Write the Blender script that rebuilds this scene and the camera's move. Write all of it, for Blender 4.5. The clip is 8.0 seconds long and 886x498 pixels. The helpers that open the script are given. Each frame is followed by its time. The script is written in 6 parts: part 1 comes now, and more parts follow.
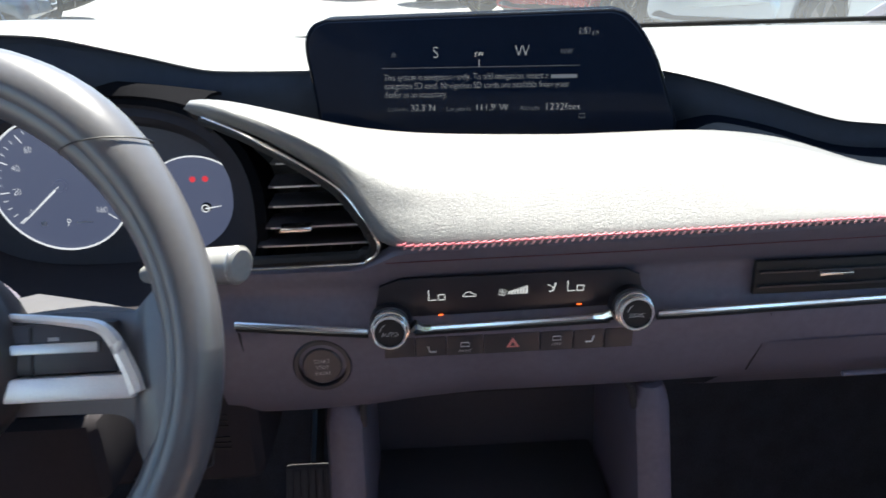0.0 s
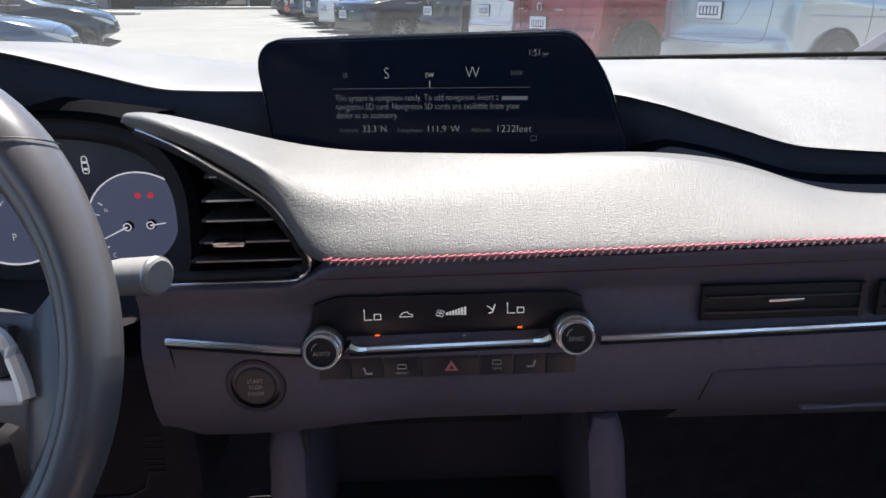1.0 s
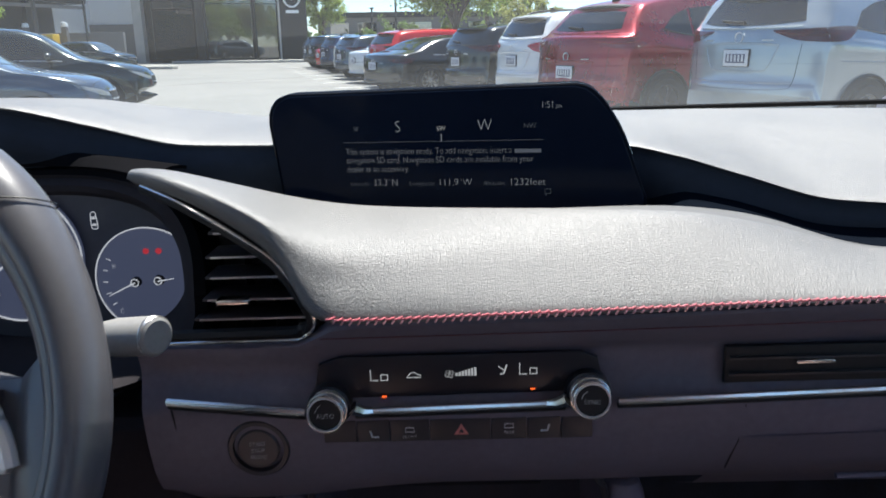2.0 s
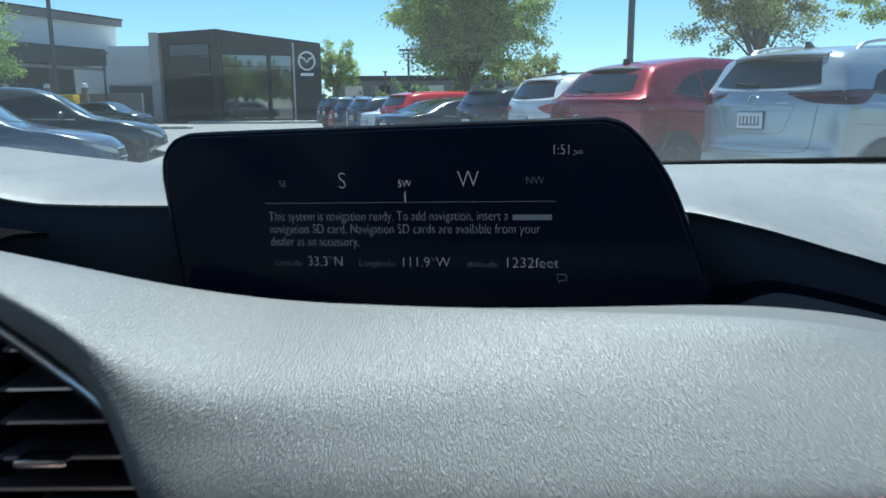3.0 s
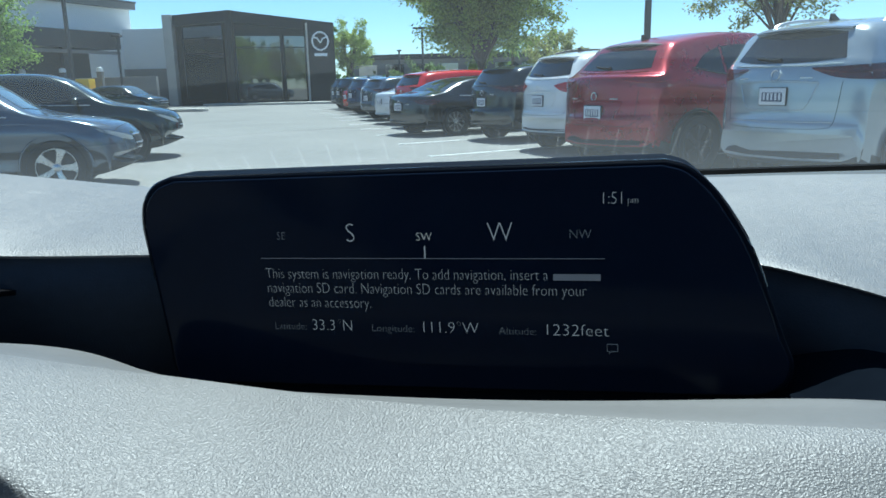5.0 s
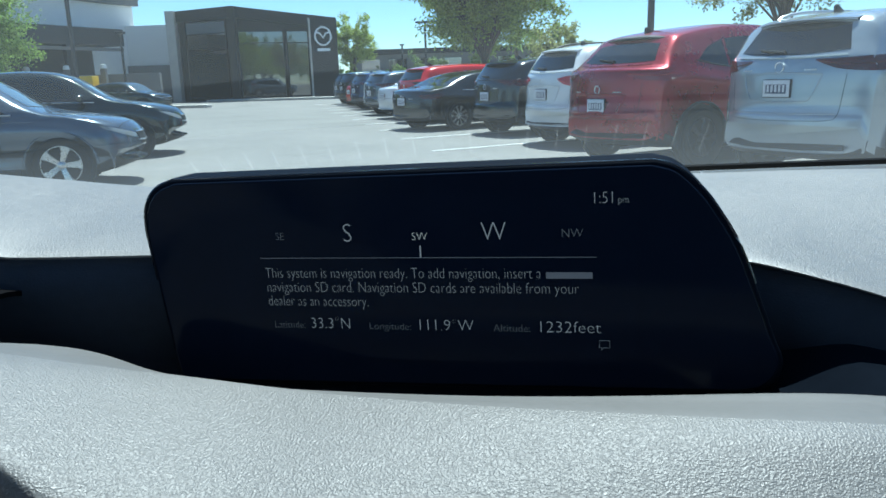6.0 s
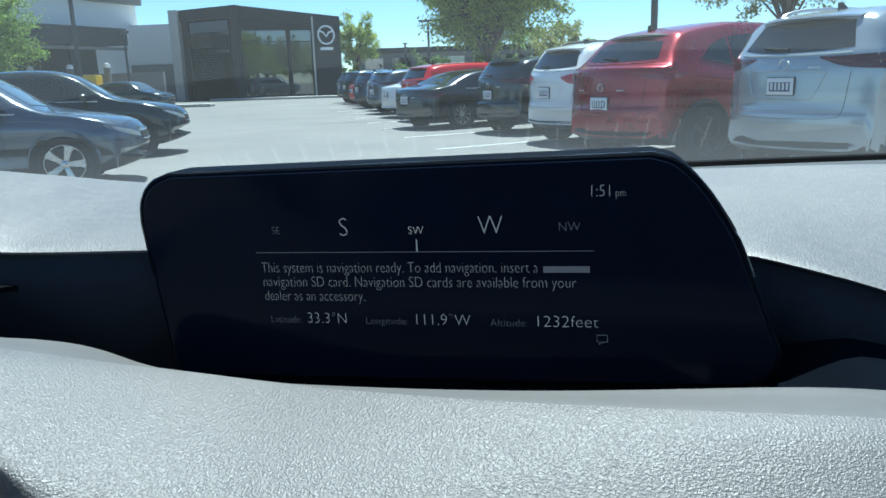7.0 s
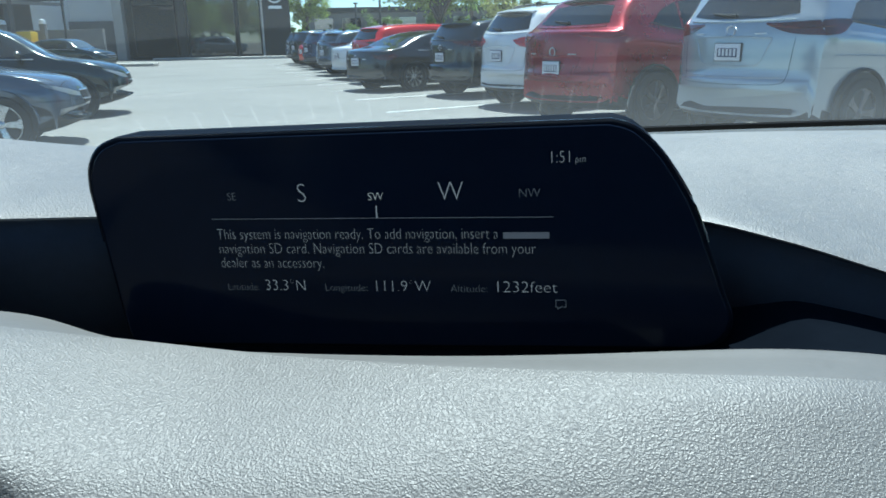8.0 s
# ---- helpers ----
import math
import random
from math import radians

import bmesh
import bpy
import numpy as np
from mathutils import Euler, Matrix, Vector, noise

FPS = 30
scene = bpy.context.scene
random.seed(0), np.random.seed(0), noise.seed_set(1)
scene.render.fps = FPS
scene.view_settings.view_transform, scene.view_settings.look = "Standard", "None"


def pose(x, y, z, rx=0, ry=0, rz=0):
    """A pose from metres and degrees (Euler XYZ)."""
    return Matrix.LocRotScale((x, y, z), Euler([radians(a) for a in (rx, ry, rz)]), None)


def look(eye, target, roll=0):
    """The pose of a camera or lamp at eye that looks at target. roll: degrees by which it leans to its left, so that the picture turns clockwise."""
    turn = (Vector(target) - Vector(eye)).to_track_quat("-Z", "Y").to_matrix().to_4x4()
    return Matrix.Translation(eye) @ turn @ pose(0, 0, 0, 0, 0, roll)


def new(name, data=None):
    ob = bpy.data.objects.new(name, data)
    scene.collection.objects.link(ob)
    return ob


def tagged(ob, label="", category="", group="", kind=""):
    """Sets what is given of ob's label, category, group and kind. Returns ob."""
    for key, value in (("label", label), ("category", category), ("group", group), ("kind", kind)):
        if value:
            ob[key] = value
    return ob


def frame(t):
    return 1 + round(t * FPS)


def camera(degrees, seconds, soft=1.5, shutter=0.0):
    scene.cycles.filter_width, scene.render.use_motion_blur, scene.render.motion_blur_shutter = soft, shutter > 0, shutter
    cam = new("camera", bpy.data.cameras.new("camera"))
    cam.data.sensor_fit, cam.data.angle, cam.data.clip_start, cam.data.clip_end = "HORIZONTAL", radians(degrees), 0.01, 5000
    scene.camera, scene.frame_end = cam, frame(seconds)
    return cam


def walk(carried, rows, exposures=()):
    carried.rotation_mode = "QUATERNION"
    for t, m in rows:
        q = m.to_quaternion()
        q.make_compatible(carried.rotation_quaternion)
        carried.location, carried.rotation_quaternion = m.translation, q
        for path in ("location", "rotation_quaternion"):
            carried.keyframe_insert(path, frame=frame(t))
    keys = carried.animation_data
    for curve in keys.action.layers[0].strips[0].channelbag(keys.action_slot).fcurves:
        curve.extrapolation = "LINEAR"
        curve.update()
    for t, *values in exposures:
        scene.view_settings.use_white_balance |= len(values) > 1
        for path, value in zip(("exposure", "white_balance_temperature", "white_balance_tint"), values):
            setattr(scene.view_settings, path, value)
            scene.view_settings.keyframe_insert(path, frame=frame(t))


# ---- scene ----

cam = camera(61.3, 8.0, soft=1.6, shutter=0.3)
PATH = [
    (0, (-0.0558, -0.6825, 1.1835), (-0.0248, 0.2416, 0.8026), -0.57),
    (0.5, (0.0004, -0.6777, 1.1641), (0.0188, 0.2605, 0.8186), -0.31),
    (1, (0.0045, -0.6789, 1.1613), (0.0152, 0.2661, 0.8344), -0.03),
    (1.5, (0.0083, -0.6780, 1.1655), (-0.0017, 0.2738, 0.8591), -0.36),
    (1.7, (0.0104, -0.6771, 1.1646), (-0.0075, 0.2788, 0.8714), -0.57),
    (2.8, (0.0425, -0.5022, 1.1431), (0.0024, 0.4776, 0.9470), -0.54),
    (3, (0.0410, -0.4471, 1.1360), (0.0001, 0.5341, 0.9474), -0.35),
    (3.5, (0.0321, -0.3547, 1.1486), (-0.0110, 0.6273, 0.9648), -0.05),
    (4, (0.0228, -0.3703, 1.1622), (-0.0275, 0.6099, 0.9707), -0.25),
    (4.5, (0.0226, -0.3723, 1.1652), (-0.0337, 0.6046, 0.9593), -0.64),
    (4.7, (0.0277, -0.3705, 1.1644), (-0.0314, 0.6052, 0.9538), -0.94),
    (6, (0.0382, -0.3780, 1.1689), (-0.0305, 0.5944, 0.9458), -1.73),
    (6.5, (0.0415, -0.3751, 1.1660), (-0.0307, 0.5970, 0.9429), -1.83),
    (7, (0.0414, -0.3761, 1.1660), (-0.0317, 0.5956, 0.9414), -1.83),
    (7.5, (0.0404, -0.3771, 1.1650), (-0.0145, 0.5919, 0.9241), -1.42),
    (8, (0.0374, -0.3749, 1.1669), (0.0273, 0.5871, 0.8941), -1.09),
]
EXPOSE = [(0.0, 2.22, 6600, 4), (0.5, 1.84, 6650, 8), (0.9, 1.54, 6560, 11), (1.7, 1.46, 6560, 11), (2.7, 0.84, 5450, -6), (8.0, 0.98, 5530, -6)]
walk(cam, [(t, look(eye, target, roll)) for t, eye, target, roll in PATH], EXPOSE)

# ---- sky and sun ----
SUN_AZ, SUN_EL = 10.0, 66.0
sky = bpy.data.worlds.new("sky")
scene.world = sky
sky.use_nodes = True
sky_nodes = sky.node_tree
sky_tex = sky_nodes.nodes.new("ShaderNodeTexSky")
sky_tex.sky_type, sky_tex.sun_disc = "NISHITA", False
sky_tex.sun_elevation, sky_tex.sun_rotation = radians(SUN_EL), radians(SUN_AZ)
sky_tex.air_density, sky_tex.dust_density, sky_tex.ozone_density = 0.8, 0.0, 5.0
sky_nodes.links.new(sky_tex.outputs[0], sky_nodes.nodes["Background"].inputs[0])
sky_nodes.nodes["Background"].inputs[1].default_value = 0.084
sun = new("sun", bpy.data.lights.new("sun", "SUN"))
sun.data.energy, sun.data.angle, sun.data.color = 5.0, radians(0.5), (1.0, 0.95, 0.88)
sun.matrix_world = look((100 * math.sin(radians(SUN_AZ)) * math.cos(radians(SUN_EL)), 100 * math.cos(radians(SUN_AZ)) * math.cos(radians(SUN_EL)),
                         100 * math.sin(radians(SUN_EL))), (0, 0, 0))

# ---- materials ----
def material(name, color, rough=0.5, metal=0.0, vary=0.0, scale=40.0, bump=0.0, bump_scale=400.0, coat=0.0, spec=0.5, cells=False, islands=False, spread=0.06):
    """Principled surface with colour mottling at two scales and a fine relief."""
    m = bpy.data.materials.new(name)
    m.use_nodes = True
    t = m.node_tree
    b = t.nodes["Principled BSDF"]
    b.inputs["Base Color"].default_value = (*color, 1)
    b.inputs["Roughness"].default_value = rough
    b.inputs["Metallic"].default_value = metal
    b.inputs["Specular IOR Level"].default_value = spec
    b.inputs["Coat Weight"].default_value = coat
    b.inputs["Coat Roughness"].default_value = 0.04
    co = t.nodes.new("ShaderNodeTexCoord").outputs["Object"]
    if vary:
        big, fine = t.nodes.new("ShaderNodeTexNoise"), t.nodes.new("ShaderNodeTexNoise")
        big.inputs["Scale"].default_value, fine.inputs["Scale"].default_value = scale, scale * 14
        big.inputs["Detail"].default_value = 4
        add = t.nodes.new("ShaderNodeMath")
        add.operation = "ADD"
        t.links.new(co, big.inputs["Vector"])
        t.links.new(co, fine.inputs["Vector"])
        t.links.new(big.outputs[0], add.inputs[0])
        t.links.new(fine.outputs[0], add.inputs[1])
        ramp = t.nodes.new("ShaderNodeMapRange")
        ramp.inputs["From Min"].default_value, ramp.inputs["From Max"].default_value = 0.7, 1.3
        ramp.inputs["To Min"].default_value, ramp.inputs["To Max"].default_value = 1 - vary, 1 + vary
        t.links.new(add.outputs[0], ramp.inputs["Value"])
        mul = t.nodes.new("ShaderNodeVectorMath")
        mul.operation = "SCALE"
        mul.inputs[0].default_value = color
        t.links.new(ramp.outputs[0], mul.inputs["Scale"])
        t.links.new(mul.outputs[0], b.inputs["Base Color"])
        r2 = t.nodes.new("ShaderNodeMapRange")
        r2.inputs["From Min"].default_value, r2.inputs["From Max"].default_value = 0.7, 1.3
        r2.inputs["To Min"].default_value, r2.inputs["To Max"].default_value = max(0.02, rough - spread), min(1, rough + spread)
        t.links.new(add.outputs[0], r2.inputs["Value"])
        t.links.new(r2.outputs[0], b.inputs["Roughness"])
    if bump:
        n = t.nodes.new("ShaderNodeTexVoronoi" if cells else "ShaderNodeTexNoise")
        n.inputs["Scale"].default_value = bump_scale
        if cells:
            n.feature = "F1"
            warp = t.nodes.new("ShaderNodeTexNoise")
            warp.inputs["Scale"].default_value = bump_scale * 0.7
            mix = t.nodes.new("ShaderNodeMix")
            mix.data_type = "VECTOR"
            mix.inputs["Factor"].default_value = 0.0022
            t.links.new(co, warp.inputs["Vector"])
            t.links.new(co, mix.inputs["A"])
            t.links.new(warp.outputs["Color"], mix.inputs["B"])
            t.links.new(mix.outputs["Result"], n.inputs["Vector"])
        else:
            n.inputs["Detail"].default_value = 3
            t.links.new(co, n.inputs["Vector"])
        bp = t.nodes.new("ShaderNodeBump")
        bp.inputs["Strength"].default_value = bump
        bp.inputs["Distance"].default_value = 0.5 / bump_scale
        t.links.new(n.outputs[0], bp.inputs["Height"])
        t.links.new(bp.outputs[0], b.inputs["Normal"])
    if islands:
        geo = t.nodes.new("ShaderNodeNewGeometry")
        hsv = t.nodes.new("ShaderNodeHueSaturation")
        hsv.inputs["Color"].default_value = (*color, 1)
        mr = t.nodes.new("ShaderNodeMapRange")
        mr.inputs["To Min"].default_value, mr.inputs["To Max"].default_value = 0.55, 1.6
        t.links.new(geo.outputs["Random Per Island"], mr.inputs["Value"])
        t.links.new(mr.outputs[0], hsv.inputs["Value"])
        t.links.new(hsv.outputs[0], b.inputs["Base Color"])
    return m


def emitter(name, color, strength):
    m = bpy.data.materials.new(name)
    m.use_nodes = True
    b = m.node_tree.nodes["Principled BSDF"]
    b.inputs["Base Color"].default_value = (0.02, 0.02, 0.02, 1)
    b.inputs["Emission Color"].default_value = (*color, 1)
    b.inputs["Emission Strength"].default_value = strength
    return m


def glass(name, tint=(0.92, 0.96, 0.95), fade=1.0):
    """Thin pane: clear with a Fresnel gloss."""
    m = bpy.data.materials.new(name)
    m.use_nodes = True
    t = m.node_tree
    t.nodes.remove(t.nodes["Principled BSDF"])
    clear, gloss, mix, fr = (t.nodes.new("ShaderNode" + k) for k in ("BsdfTransparent", "BsdfGlossy", "MixShader", "Fresnel"))
    clear.inputs[0].default_value = (*tint, 1)
    gloss.inputs["Roughness"].default_value = 0.01
    fr.inputs["IOR"].default_value = 1.33
    t.links.new(fr.outputs[0], mix.inputs[0])
    t.links.new(clear.outputs[0], mix.inputs[1])
    t.links.new(gloss.outputs[0], mix.inputs[2])
    dust_veil, film = t.nodes.new("ShaderNodeBsdfTranslucent"), t.nodes.new("ShaderNodeMixShader")
    dust_veil.inputs[0].default_value = (0.8, 0.84, 0.86, 1)
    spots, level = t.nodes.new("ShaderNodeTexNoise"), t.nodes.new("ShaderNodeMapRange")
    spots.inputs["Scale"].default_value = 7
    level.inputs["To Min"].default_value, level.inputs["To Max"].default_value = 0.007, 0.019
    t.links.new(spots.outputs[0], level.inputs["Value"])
    # veil of the reflected dash painted in, thicker towards the foot of the pane
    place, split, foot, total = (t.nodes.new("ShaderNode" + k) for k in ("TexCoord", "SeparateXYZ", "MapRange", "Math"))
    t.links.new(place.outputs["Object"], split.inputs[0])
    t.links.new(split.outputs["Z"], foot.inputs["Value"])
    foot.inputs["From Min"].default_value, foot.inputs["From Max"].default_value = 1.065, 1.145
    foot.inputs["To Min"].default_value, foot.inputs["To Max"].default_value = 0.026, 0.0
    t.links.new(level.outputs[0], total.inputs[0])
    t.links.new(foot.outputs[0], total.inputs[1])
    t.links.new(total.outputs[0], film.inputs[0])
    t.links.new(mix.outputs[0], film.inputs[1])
    t.links.new(dust_veil.outputs[0], film.inputs[2])
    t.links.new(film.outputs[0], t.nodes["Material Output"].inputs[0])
    return m


VINYL = material("grained_vinyl", (0.105, 0.105, 0.103), 0.50, vary=0.08, scale=9, bump=0.45, bump_scale=800, cells=True, spec=0.9)
VINYL_PAD = material("stitched_vinyl", (0.108, 0.108, 0.106), 0.50, vary=0.06, scale=8, bump=0.6, bump_scale=1000, cells=True, spec=0.72, spread=0.03)
PLASTIC = material("dark_plastic", (0.130, 0.118, 0.150), 0.52, vary=0.12, scale=12, bump=0.10, bump_scale=900)
PLASTIC_SMOOTH = material("smooth_dark_plastic", (0.038, 0.034, 0.038), 0.35, vary=0.1, scale=15)
BLACK = material("matt_black", (0.008, 0.008, 0.009), 0.6, vary=0.1, scale=20)
PIANO = material("gloss_black", (0.026, 0.023, 0.027), 0.3, vary=0.03, scale=10, spread=0.01)
SCREEN = material("display_glass", (0.006, 0.010, 0.021), 0.12, vary=0.05, scale=6, spec=0.07)
PANEL = material("display_panel", (0.0063, 0.0104, 0.0218), 0.12, vary=0.05, scale=6, spec=0.07)
CHROME = material("satin_chrome", (0.92, 0.87, 0.82), 0.20, metal=1.0, vary=0.05, scale=30)
DULL_CHROME = material("dull_chrome", (0.62, 0.62, 0.62), 0.34, metal=1.0, vary=0.05, scale=30)
LEATHER = material("wheel_leather", (0.098, 0.096, 0.102), 0.31, spread=0.015, vary=0.05, scale=18, bump=0.02, bump_scale=1400, spec=0.7)
THREAD = material("red_thread", (0.70, 0.20, 0.23), 0.4, vary=0.15, scale=200)
THREAD_PALE = material("pale_thread", (0.80, 0.46, 0.46), 0.45, vary=0.15, scale=200)
THREAD_DIM = material("dark_red_thread", (0.11, 0.015, 0.025), 0.7, vary=0.15, scale=200)
RUBBER = material("black_rubber", (0.018, 0.018, 0.019), 0.8, vary=0.15, scale=20)
DIAL = emitter("dial_face", (0.22, 0.26, 0.46), 0.080)
DIAL_MARK = emitter("dial_mark", (0.9, 0.92, 1.0), 0.20)
TUNNEL = material("tunnel_plastic", (0.066, 0.066, 0.076), 0.5, vary=0.1, scale=15)
# off-black backing, its base raised to blue-grey for sun veil on the cover
CLUSTER_GLASS = material("cluster_backing", (0.045, 0.05, 0.068), 0.4, vary=0.1, scale=10)
SHELF = material("smooth_grey_plastic", (0.100, 0.100, 0.099), 0.6, vary=0.06, scale=20, bump=0.05, bump_scale=1500)
HOUSING = material("display_housing", (0.004, 0.006, 0.011), 0.6, vary=0.1, scale=15, spec=0.02)
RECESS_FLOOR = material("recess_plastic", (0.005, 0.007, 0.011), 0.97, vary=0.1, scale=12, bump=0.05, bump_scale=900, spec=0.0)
# near black without gloss, holding the shade under the instrument hood
MATTE = material("hood_shade_black", (0.007, 0.007, 0.008), 0.95, vary=0.1, scale=20, spec=0.0)
SURROUND = material("surround_plastic", (0.030, 0.027, 0.030), 0.85, vary=0.1, scale=15, spec=0.1)
VINYL_DARK = material("darkened_vinyl", (0.023, 0.031, 0.046), 0.75, vary=0.12, scale=9, bump=0.2, bump_scale=900, cells=True, spec=0.15)
EDGE_GLOSS = material("polished_black_edge", (0.010, 0.012, 0.016), 0.08, spec=0.7, vary=0.05, scale=30, spread=0.01)
STEEL_ARM = material("dark_steel_arm", (0.05, 0.05, 0.05), 0.45, metal=0.8, vary=0.1, scale=30)
STALK_GREY = material("grey_stalk_plastic", (0.25, 0.245, 0.235), 0.42, vary=0.08, scale=20)
CARPET = material("grey_carpet", (0.050, 0.054, 0.064), 0.95, vary=0.3, scale=30, bump=0.6, bump_scale=700)
HEADLINING = material("headlining", (0.74, 0.73, 0.70), 0.9, vary=0.08, scale=20, bump=0.2, bump_scale=800)
PRINT = emitter("screen_print", (0.82, 0.88, 1.0), 0.088)
PRINT_DIM = emitter("screen_print_dim", (0.6, 0.68, 0.85), 0.042)
PRINT_LINE = emitter("screen_print_line", (0.82, 0.88, 1.0), 0.07)
PRINT_FAINT = emitter("screen_print_faint", (0.7, 0.78, 1.0), 0.035)
KNOB_SILVER = material("silvered_plastic", (0.84, 0.82, 0.80), 0.40, spread=0.01, metal=0.7, vary=0.05, scale=60)
LAMP_WHITE = emitter("panel_print", (0.95, 0.97, 1.0), 0.16)
LAMP_DIM = emitter("panel_print_dim", (0.8, 0.8, 0.8), 0.10)
LAMP_AMBER = emitter("amber_led", (1.0, 0.13, 0.02), 0.65)
LAMP_RED = emitter("red_lamp", (1.0, 0.05, 0.08), 0.16)
HAZARD = material("hazard_red", (0.65, 0.22, 0.20), 0.5, vary=0.05, scale=100)
MARK = material("white_mark", (0.72, 0.72, 0.72), 0.5, vary=0.05, scale=100)
MARK_DIM = material("grey_mark", (0.36, 0.35, 0.35), 0.5, vary=0.05, scale=100)
FIN = material("grille_fin", (0.20, 0.20, 0.20), 0.6, vary=0.05, scale=100)
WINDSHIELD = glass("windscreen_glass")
ASPHALT = material("worn_asphalt", (0.200, 0.193, 0.182), 0.85, vary=0.22, scale=0.35, bump=0.5, bump_scale=60)
CONCRETE = material("kerb_concrete", (0.46, 0.44, 0.40), 0.9, vary=0.12, scale=2, bump=0.3, bump_scale=60)
LINE_PAINT = material("line_paint", (0.62, 0.62, 0.60), 0.7, vary=0.25, scale=4)


# ---- builders ----
def mesh_of(name, bm, mat, smooth=True):
    me = bpy.data.meshes.new(name)
    bmesh.ops.recalc_face_normals(bm, faces=bm.faces)
    bm.to_mesh(me)
    bm.free()
    if smooth:
        me.shade_smooth()
        me.set_sharp_from_angle(angle=radians(35))
    me.materials.append(mat)
    return me


def part(name, bm, mat, parent, label="", smooth=True):
    ob = new(name, mesh_of(name, bm, mat, smooth) if isinstance(bm, bmesh.types.BMesh) else bm)
    ob.parent = parent
    return tagged(ob, label)


def thing(name, label, category, m=None, group="", kind=""):
    ob = new(name)
    ob.empty_display_size = 0.05
    ob.matrix_world = m if m is not None else Matrix()
    return tagged(ob, label, category, group, kind)


def solid(name, bm, mat, label, category, m=None, group="", kind="", smooth=True):
    ob = new(name, mesh_of(name, bm, mat, smooth))
    ob.matrix_world = m if m is not None else Matrix()
    return tagged(ob, label, category, group, kind)


def box(x0, x1, y0, y1, z0, z1, bevel=0.0, bm=None, m=None, seg=2):
    own = bmesh.new()
    bmesh.ops.create_cube(own, size=1)
    for v in own.verts:
        v.co = Vector(((x0 + x1) / 2 + v.co.x * (x1 - x0), (y0 + y1) / 2 + v.co.y * (y1 - y0), (z0 + z1) / 2 + v.co.z * (z1 - z0)))
    if bevel:
        bmesh.ops.bevel(own, geom=own.edges[:], offset=bevel, segments=seg, affect="EDGES", profile=0.6)
    if m is not None:
        own.transform(m)
    return merge(bm, own)


def merge(bm, own):
    if bm is None:
        return own
    me = bpy.data.meshes.new("tmp")
    own.to_mesh(me)
    own.free()
    bm.from_mesh(me)
    bpy.data.meshes.remove(me)
    return bm


def lathe(profile, seg=32, axis="Z", m=None, bm=None):
    """Spin (radius, height) pairs about an axis."""
    own = bmesh.new()
    rings = []
    for r, h in profile:
        if r < 1e-6:
            rings.append([own.verts.new((0, 0, h))])
        else:
            rings.append([own.verts.new((r * math.cos(2 * math.pi * i / seg), r * math.sin(2 * math.pi * i / seg), h)) for i in range(seg)])
    for a, b in zip(rings, rings[1:]):
        for i in range(seg):
            j = (i + 1) % seg
            q = [a[i % len(a)], a[j % len(a)], b[j % len(b)], b[i % len(b)]]
            q = list(dict.fromkeys(q))
            if len(q) > 2:
                own.faces.new(q)
    if axis == "Y":
        own.transform(Matrix.Rotation(radians(90), 4, "X"))
    if axis == "X":
        own.transform(Matrix.Rotation(radians(90), 4, "Y"))
    if m is not None:
        own.transform(m)
    return merge(bm, own)


def tube(points, radius, seg=8, bm=None, closed=False, flat=1.0):
    """A round (or flattened) bar along a line of points; radius may be a list."""
    own = bmesh.new()
    pts = [Vector(p) for p in points]
    n = len(pts)
    rings = []
    side = None
    for i, p in enumerate(pts):
        a = pts[(i - 1) % n] if closed or i else p
        b = pts[(i + 1) % n] if closed or i < n - 1 else p
        d = (b - a).normalized()
        ref = Vector((0, 0, 1)) if abs(d.z) < 0.9 else Vector((0, 1, 0))
        u = d.cross(ref).normalized()
        if side is not None and u.dot(side) < 0:
            u = -u
        side = u
        w = d.cross(u)
        r = radius[i] if isinstance(radius, (list, tuple)) else radius
        rings.append([own.verts.new(p + u * r * math.cos(2 * math.pi * k / seg) + w * r * flat * math.sin(2 * math.pi * k / seg)) for k in range(seg)])
    for i in range(n if closed else n - 1):
        a, b = rings[i], rings[(i + 1) % n]
        for k in range(seg):
            own.faces.new((a[k], a[(k + 1) % seg], b[(k + 1) % seg], b[k]))
    if not closed:
        own.faces.new(rings[0][::-1])
        own.faces.new(rings[-1])
    return merge(bm, own)


def sheet(rows, bm=None, thick=0.0, closed_ends=False):
    """A skin through rows of points."""
    own = bmesh.new()
    vs = [[own.verts.new(p) for p in row] for row in rows]
    for a, b in zip(vs, vs[1:]):
        for i in range(len(a) - 1):
            own.faces.new((a[i], a[i + 1], b[i + 1], b[i]))
    if thick:
        bmesh.ops.recalc_face_normals(own, faces=own.faces)
        bmesh.ops.solidify(own, geom=own.faces[:], thickness=thick)
    return merge(bm, own)


def plate(outline, depth, m=None, bevel=0.0, bm=None):
    """A flat prism: an outline in x, z pushed back along +y by depth."""
    own = bmesh.new()
    f = own.faces.new([own.verts.new((x, 0, z)) for x, z in outline])
    r = bmesh.ops.extrude_face_region(own, geom=[f])
    for v in r["geom"]:
        if isinstance(v, bmesh.types.BMVert):
            v.co.y += depth
    if bevel:
        bmesh.ops.recalc_face_normals(own, faces=own.faces)
        front = [e for e in own.edges if all(abs(v.co.y) < 1e-7 for v in e.verts)]
        bmesh.ops.bevel(own, geom=front, offset=bevel, segments=3, affect="EDGES", profile=0.5)
    if m is not None:
        own.transform(m)
    return merge(bm, own)


